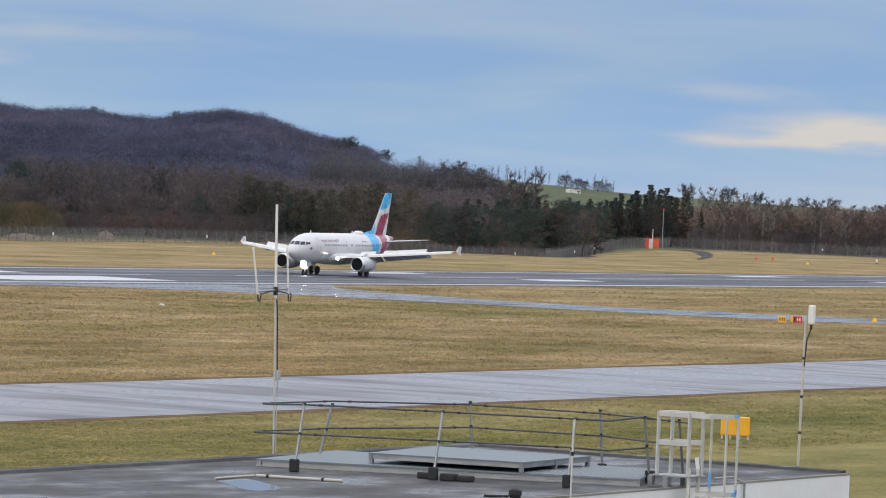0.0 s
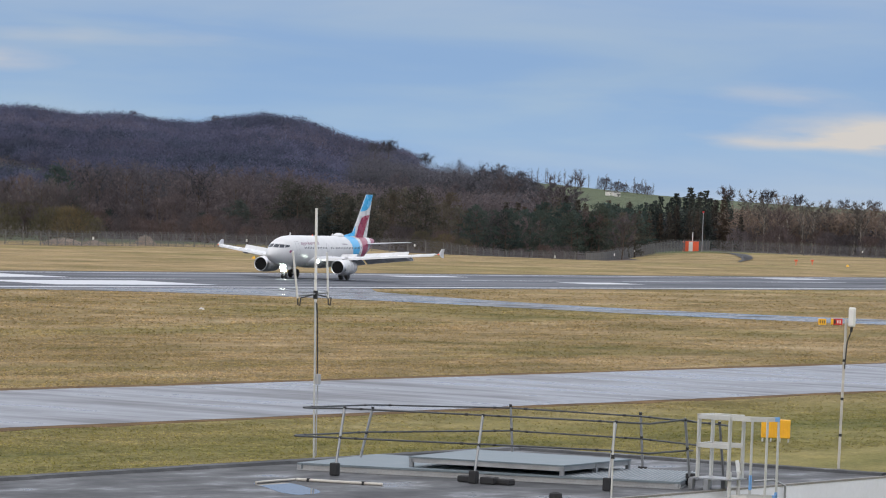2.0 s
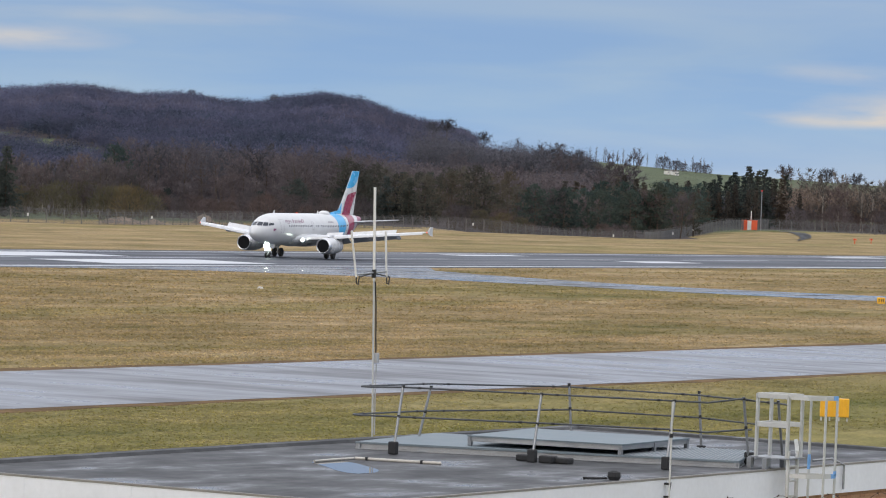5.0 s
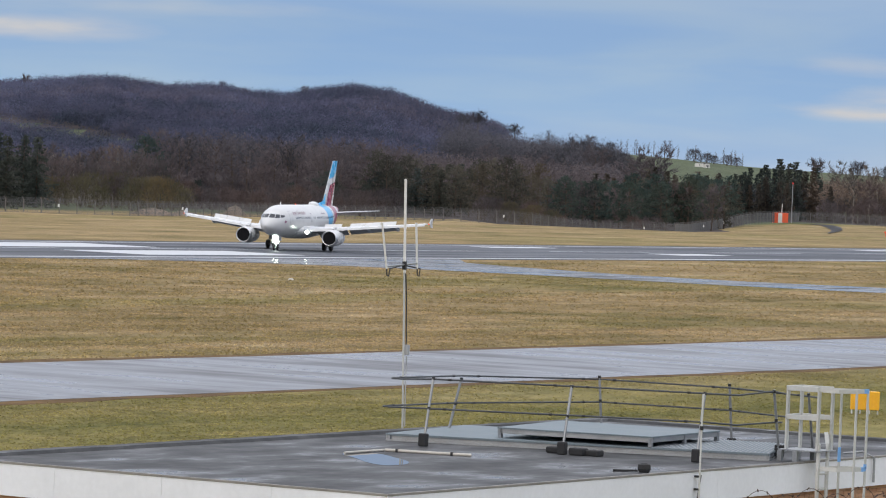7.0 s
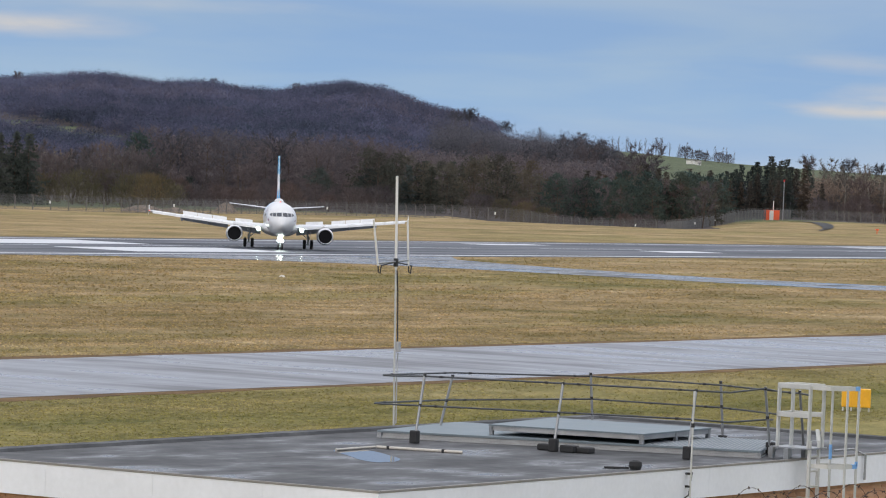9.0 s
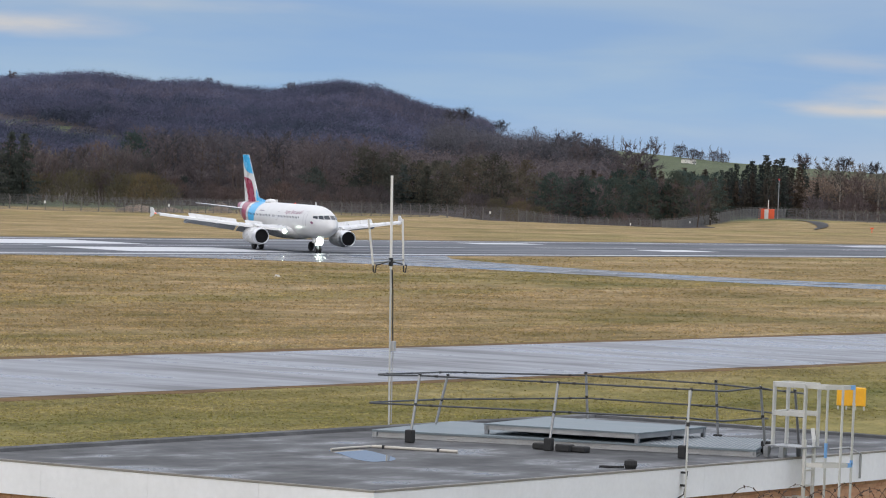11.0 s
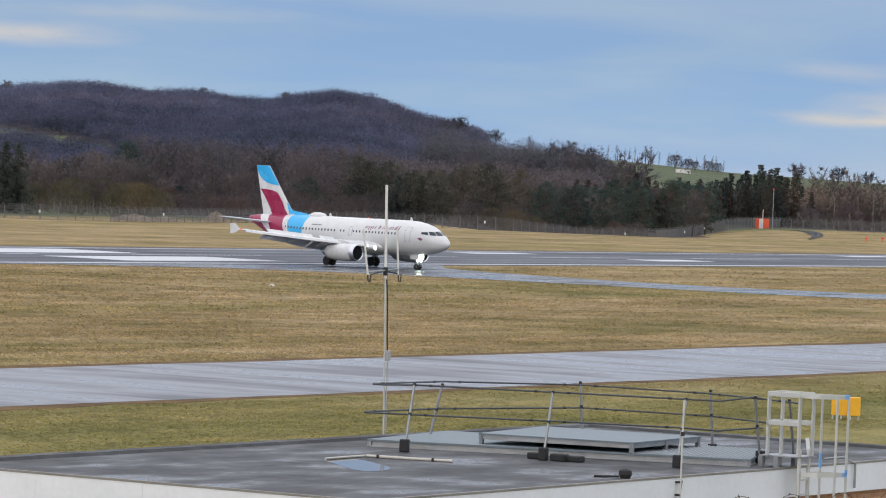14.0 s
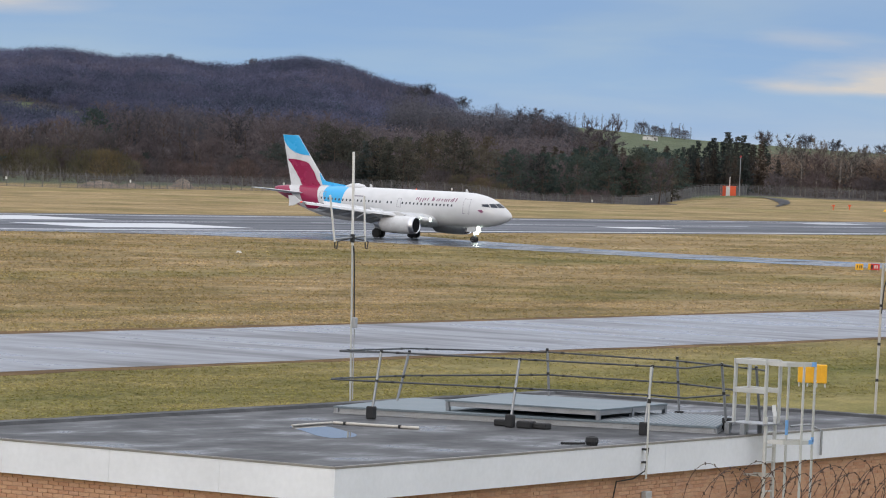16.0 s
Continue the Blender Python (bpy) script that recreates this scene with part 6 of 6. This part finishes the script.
    # fin paint in thin panels that follow its sides: height share, front and rear limit as chord shares
    cap = [(1.0, 0.01, 0.99), (0.89, 0.01, 0.985), (0.78, 0.01, 0.88), (0.70, 0.01, 0.74), (0.64, 0.01, 0.56), (0.605, 0.01, 0.32), (0.59, 0.01, 0.06)]
    sweep = [(0.505, 0.72, 0.95), (0.485, 0.45, 0.94), (0.46, 0.29, 0.92), (0.43, 0.21, 0.885), (0.25, 0.17, 0.77), (0.10, 0.20, 0.71), (-0.02, 0.25, 0.72)]
    root = [(0.24, 0.005, 0.02), (0.12, 0.005, 0.08), (0.0, 0.005, 0.17)]
    for name, shape, mat in (("blue_cap", cap, M_BLUE), ("burgundy_sweep", sweep, M_BURG), ("blue_root", root, M_BLUE)):
        for side in (1, -1):
            part(name, fin_panel(shape, side), mat, fin, smooth=True)
    # antennas and dome
    dm = [[(x, w * math.cos(t), 5.80 + h * max(-0.2, math.sin(t))) for t in (2 * math.pi * k / 16 for k in range(16))] for x, w, h in ((-4.6, 0.15, 0.06), (-5.0, 0.5, 0.36), (-5.6, 0.62, 0.48), (-6.6, 0.6, 0.46), (-7.2, 0.4, 0.22), (-7.6, 0.1, 0.04))]
    part("antenna_dome", loft(dm), M_WHITE, fus, smooth=True)
    for x in (10.0, -3.6):
        part("blade_antenna", loft([[(x, t, 5.82), (x - 0.45, t, 5.82), (x - 0.42, t, 6.25), (x - 0.25, t, 6.25)] for t in (-0.03, 0.03)]), M_WHITE, fus)
    part("beacon", tube([(2.6, 0, 5.84), (2.6, 0, 5.95), (2.6, 0, 6.02)], [0.09, 0.08, 0.02], 8), M_BEACON, fus, "red anti-collision beacon")
    # nose gear
    ng = part("nose_gear", tube([(10.75, 0, 2.0), (11.04, 0, 0.9), (11.04, 0, 0.38)], [0.11, 0.10, 0.07], 10), M_STRUT, a)
    part("drag_brace", tube([(12.0, 0, 1.9), (11.05, 0, 1.0)], 0.05, 6), M_STRUT, ng)
    part("axle", tube([(11.04, -0.3, 0.39), (11.04, 0.3, 0.39)], 0.05, 8), M_STRUT, ng)
    for dy in (-0.45, 0.45):
        part("gear_door", box((10.2, dy - 0.015, 1.25), (11.6, dy + 0.015, 1.95), 0.01), M_WHITE, ng)
    for dy in (-0.25, 0.25):
        WHEELS.append((build_wheel(a, 0.39, 0.22), (11.04, dy, 0.39), 0.39))
    for y, z, r in ((0.0, 1.55, 0.30), (0.26, 1.12, 0.16), (-0.26, 1.12, 0.16)):
        part("taxi_light", disc((11.28, y, z), r), M_LAMP, ng)
    return a


def disc(c, r):
    return tube([(c[0] - 0.06, c[1], c[2]), (c[0] + 0.06, c[1], c[2])], [r, r * 0.9], 14)


FIN = [(5.55, -8.8, 6.7), (6.1, -10.3, 5.25), (11.72, -14.65, 2.3)]  # height, nose x, chord


def fin_point(t, s, side):
    z = 5.9 + (11.70 - 5.9) * t
    xl, ch = lerp_table(z, [(f[0], f[1]) for f in FIN]), lerp_table(z, [(f[0], f[2]) for f in FIN])
    k = 0.10 * ch * (1.48 * math.sqrt(s) - 0.63 * s - 1.76 * s * s + 1.42 * s ** 3 - 0.51 * s ** 4)
    return (xl - s * ch, side * ((1.0 if side > 0 else 0.7) * k + 0.03), z)


def fin_panel(shape, side):
    bm = bmesh.new()
    rows = [[bm.verts.new(fin_point(t, a + (b - a) * k / 8, side)) for k in range(9)] for t, a, b in shape]
    for p, q in zip(rows, rows[1:]):
        for k in range(8):
            f = (p[k], p[k + 1], q[k + 1], q[k])
            bm.faces.new(f if side < 0 else f[::-1])
    return bm


def skin_at(y, z):
    """The x at which the nose's skin has this side and height."""
    lo, hi = 9.0, 16.1
    for _ in range(30):
        m = (lo + hi) / 2
        w, h, c = fuse_at(m)
        if (y / w) ** 2 + ((z - c) / h) ** 2 < 1:
            lo = m
        else:
            hi = m
    return lo


def nose_pane(corners, side, out=0.02):
    bm = bmesh.new()
    n = 4
    g = []
    for i in range(n + 1):
        row = []
        for j in range(n + 1):
            s, t = i / n, j / n
            y = (1 - t) * ((1 - s) * corners[0][0] + s * corners[1][0]) + t * ((1 - s) * corners[3][0] + s * corners[2][0])
            z = (1 - t) * ((1 - s) * corners[0][1] + s * corners[1][1]) + t * ((1 - s) * corners[3][1] + s * corners[2][1])
            row.append(bm.verts.new((skin_at(y, z) + out, side * (y + out * 0.6), z + out * 0.5)))
        g.append(row)
    for i in range(n):
        for j in range(n):
            f = (g[i][j], g[i + 1][j], g[i + 1][j + 1], g[i][j + 1])
            bm.faces.new(f if side > 0 else f[::-1])
    return bm


WHEELS = []


def build_wheel(parent, r, w):
    prof = [(-w / 2, r * 0.62), (-w / 2, r * 0.86), (-w * 0.36, r * 0.97), (0, r), (w * 0.36, r * 0.97), (w / 2, r * 0.86), (w / 2, r * 0.62)]
    rings = [[(q * math.cos(t), y, q * math.sin(t)) for t in (2 * math.pi * k / 24 for k in range(24))] for y, q in prof]
    ob = part("wheel", loft(rings), M_TYRE, parent, smooth=True)
    hub = bmesh.new()
    add_tube(hub, [(0, -w * 0.42, 0), (0, w * 0.42, 0)], r * 0.6, 16)
    for k in range(6):
        t = 2 * math.pi * k / 6
        for y in (-w * 0.43, w * 0.43):
            add_tube(hub, [(r * 0.38 * math.cos(t), y - 0.02, r * 0.38 * math.sin(t)), (r * 0.38 * math.cos(t), y + 0.02, r * 0.38 * math.sin(t))], r * 0.09, 6)
    part("hub", hub, M_STRUT, ob)
    return ob


airliner = build_airliner()

# ---- bricks, last ----
def build_bricks():
    """Stretcher bond, proud of the mortar: the gable nearest the camera brick by brick, the long side joined."""
    bw, bh, gap = 0.215, 0.065, 0.010
    proto = None
    for row in range(6):
        z = FASCIA_LOW - 0.075 * (row + 1)
        off = 0.1125 * (row % 2)
        k = 0
        y = BY0 + 0.16 + off
        while y < BY1 - 0.35:
            if proto is None:
                proto = part("brick", box((-0.02, 0, 0), (0.03, bw, bh), 0.004), M_BRICK, brick_wall)
                ob = proto
            else:
                ob = new("brick", proto.data)
                ob.parent = brick_wall
            ob.location = (BX0 + 0.16 + 0.003 * math.sin(k * 2.3 + row), y, z)
            y += bw + gap
            k += 1
    bm = bmesh.new()
    for row in range(15):
        z = FASCIA_LOW - 0.075 * (row + 1)
        x = BX0 + 0.16 + 0.1125 * (row % 2)
        while x < BX1 - 0.35:
            d = 0.02 + 0.003 * math.sin(x * 7.7 + row)
            add_box(bm, (x, BY0 + 0.16 - d, z), (x + bw, BY0 + 0.17, z + bh))
            x += bw + gap
    tagged(part("brickwork", bm, M_BRICK, brick_wall), kind="stuff")


build_bricks()

# the airliner: seconds, along the runway, across it, heading
TAXI = [
    (0, 558.25, 330.24, -174.3),
    (1.5, 545.81, 330.13, -173.52),
    (3, 534.05, 329.5, -173.41),
    (4.5, 523.68, 328.71, -173.2),
    (7, 508.71, 326.34, -163.06),
    (8, 503.65, 324.5, -155.31),
    (9, 498.8, 321.88, -145.81),
    (11.5, 487.32, 311.43, -122.14),
    (12.5, 483.15, 305.83, -113.98),
    (14, 478.1, 296.43, -102.29),
    (15, 475.84, 289.8, -97.32),
    (16, 473.94, 282.95, -92.58),
]


def taxi_at(t):
    """Place and heading between the rows, for the turn of the wheels."""
    return [lerp_table(t, [(r[0], r[k]) for r in TAXI]) for k in (1, 2, 3)]


def motions():
    walk(airliner, [(t, pose(x, y, 0.036, 0, 0, a)) for t, x, y, a in TAXI])
    for wheel, at, r in WHEELS:
        rows, turn, was = [], 0.0, taxi_at(0)
        for k in range(241):
            t = k / 15
            now = taxi_at(t)
            turn += math.degrees(math.hypot(now[0] - was[0], now[1] - was[1]) / r)
            was = now
            rows.append((t, pose(*at, 0, turn, 0)))
        walk(wheel, rows)


motions()
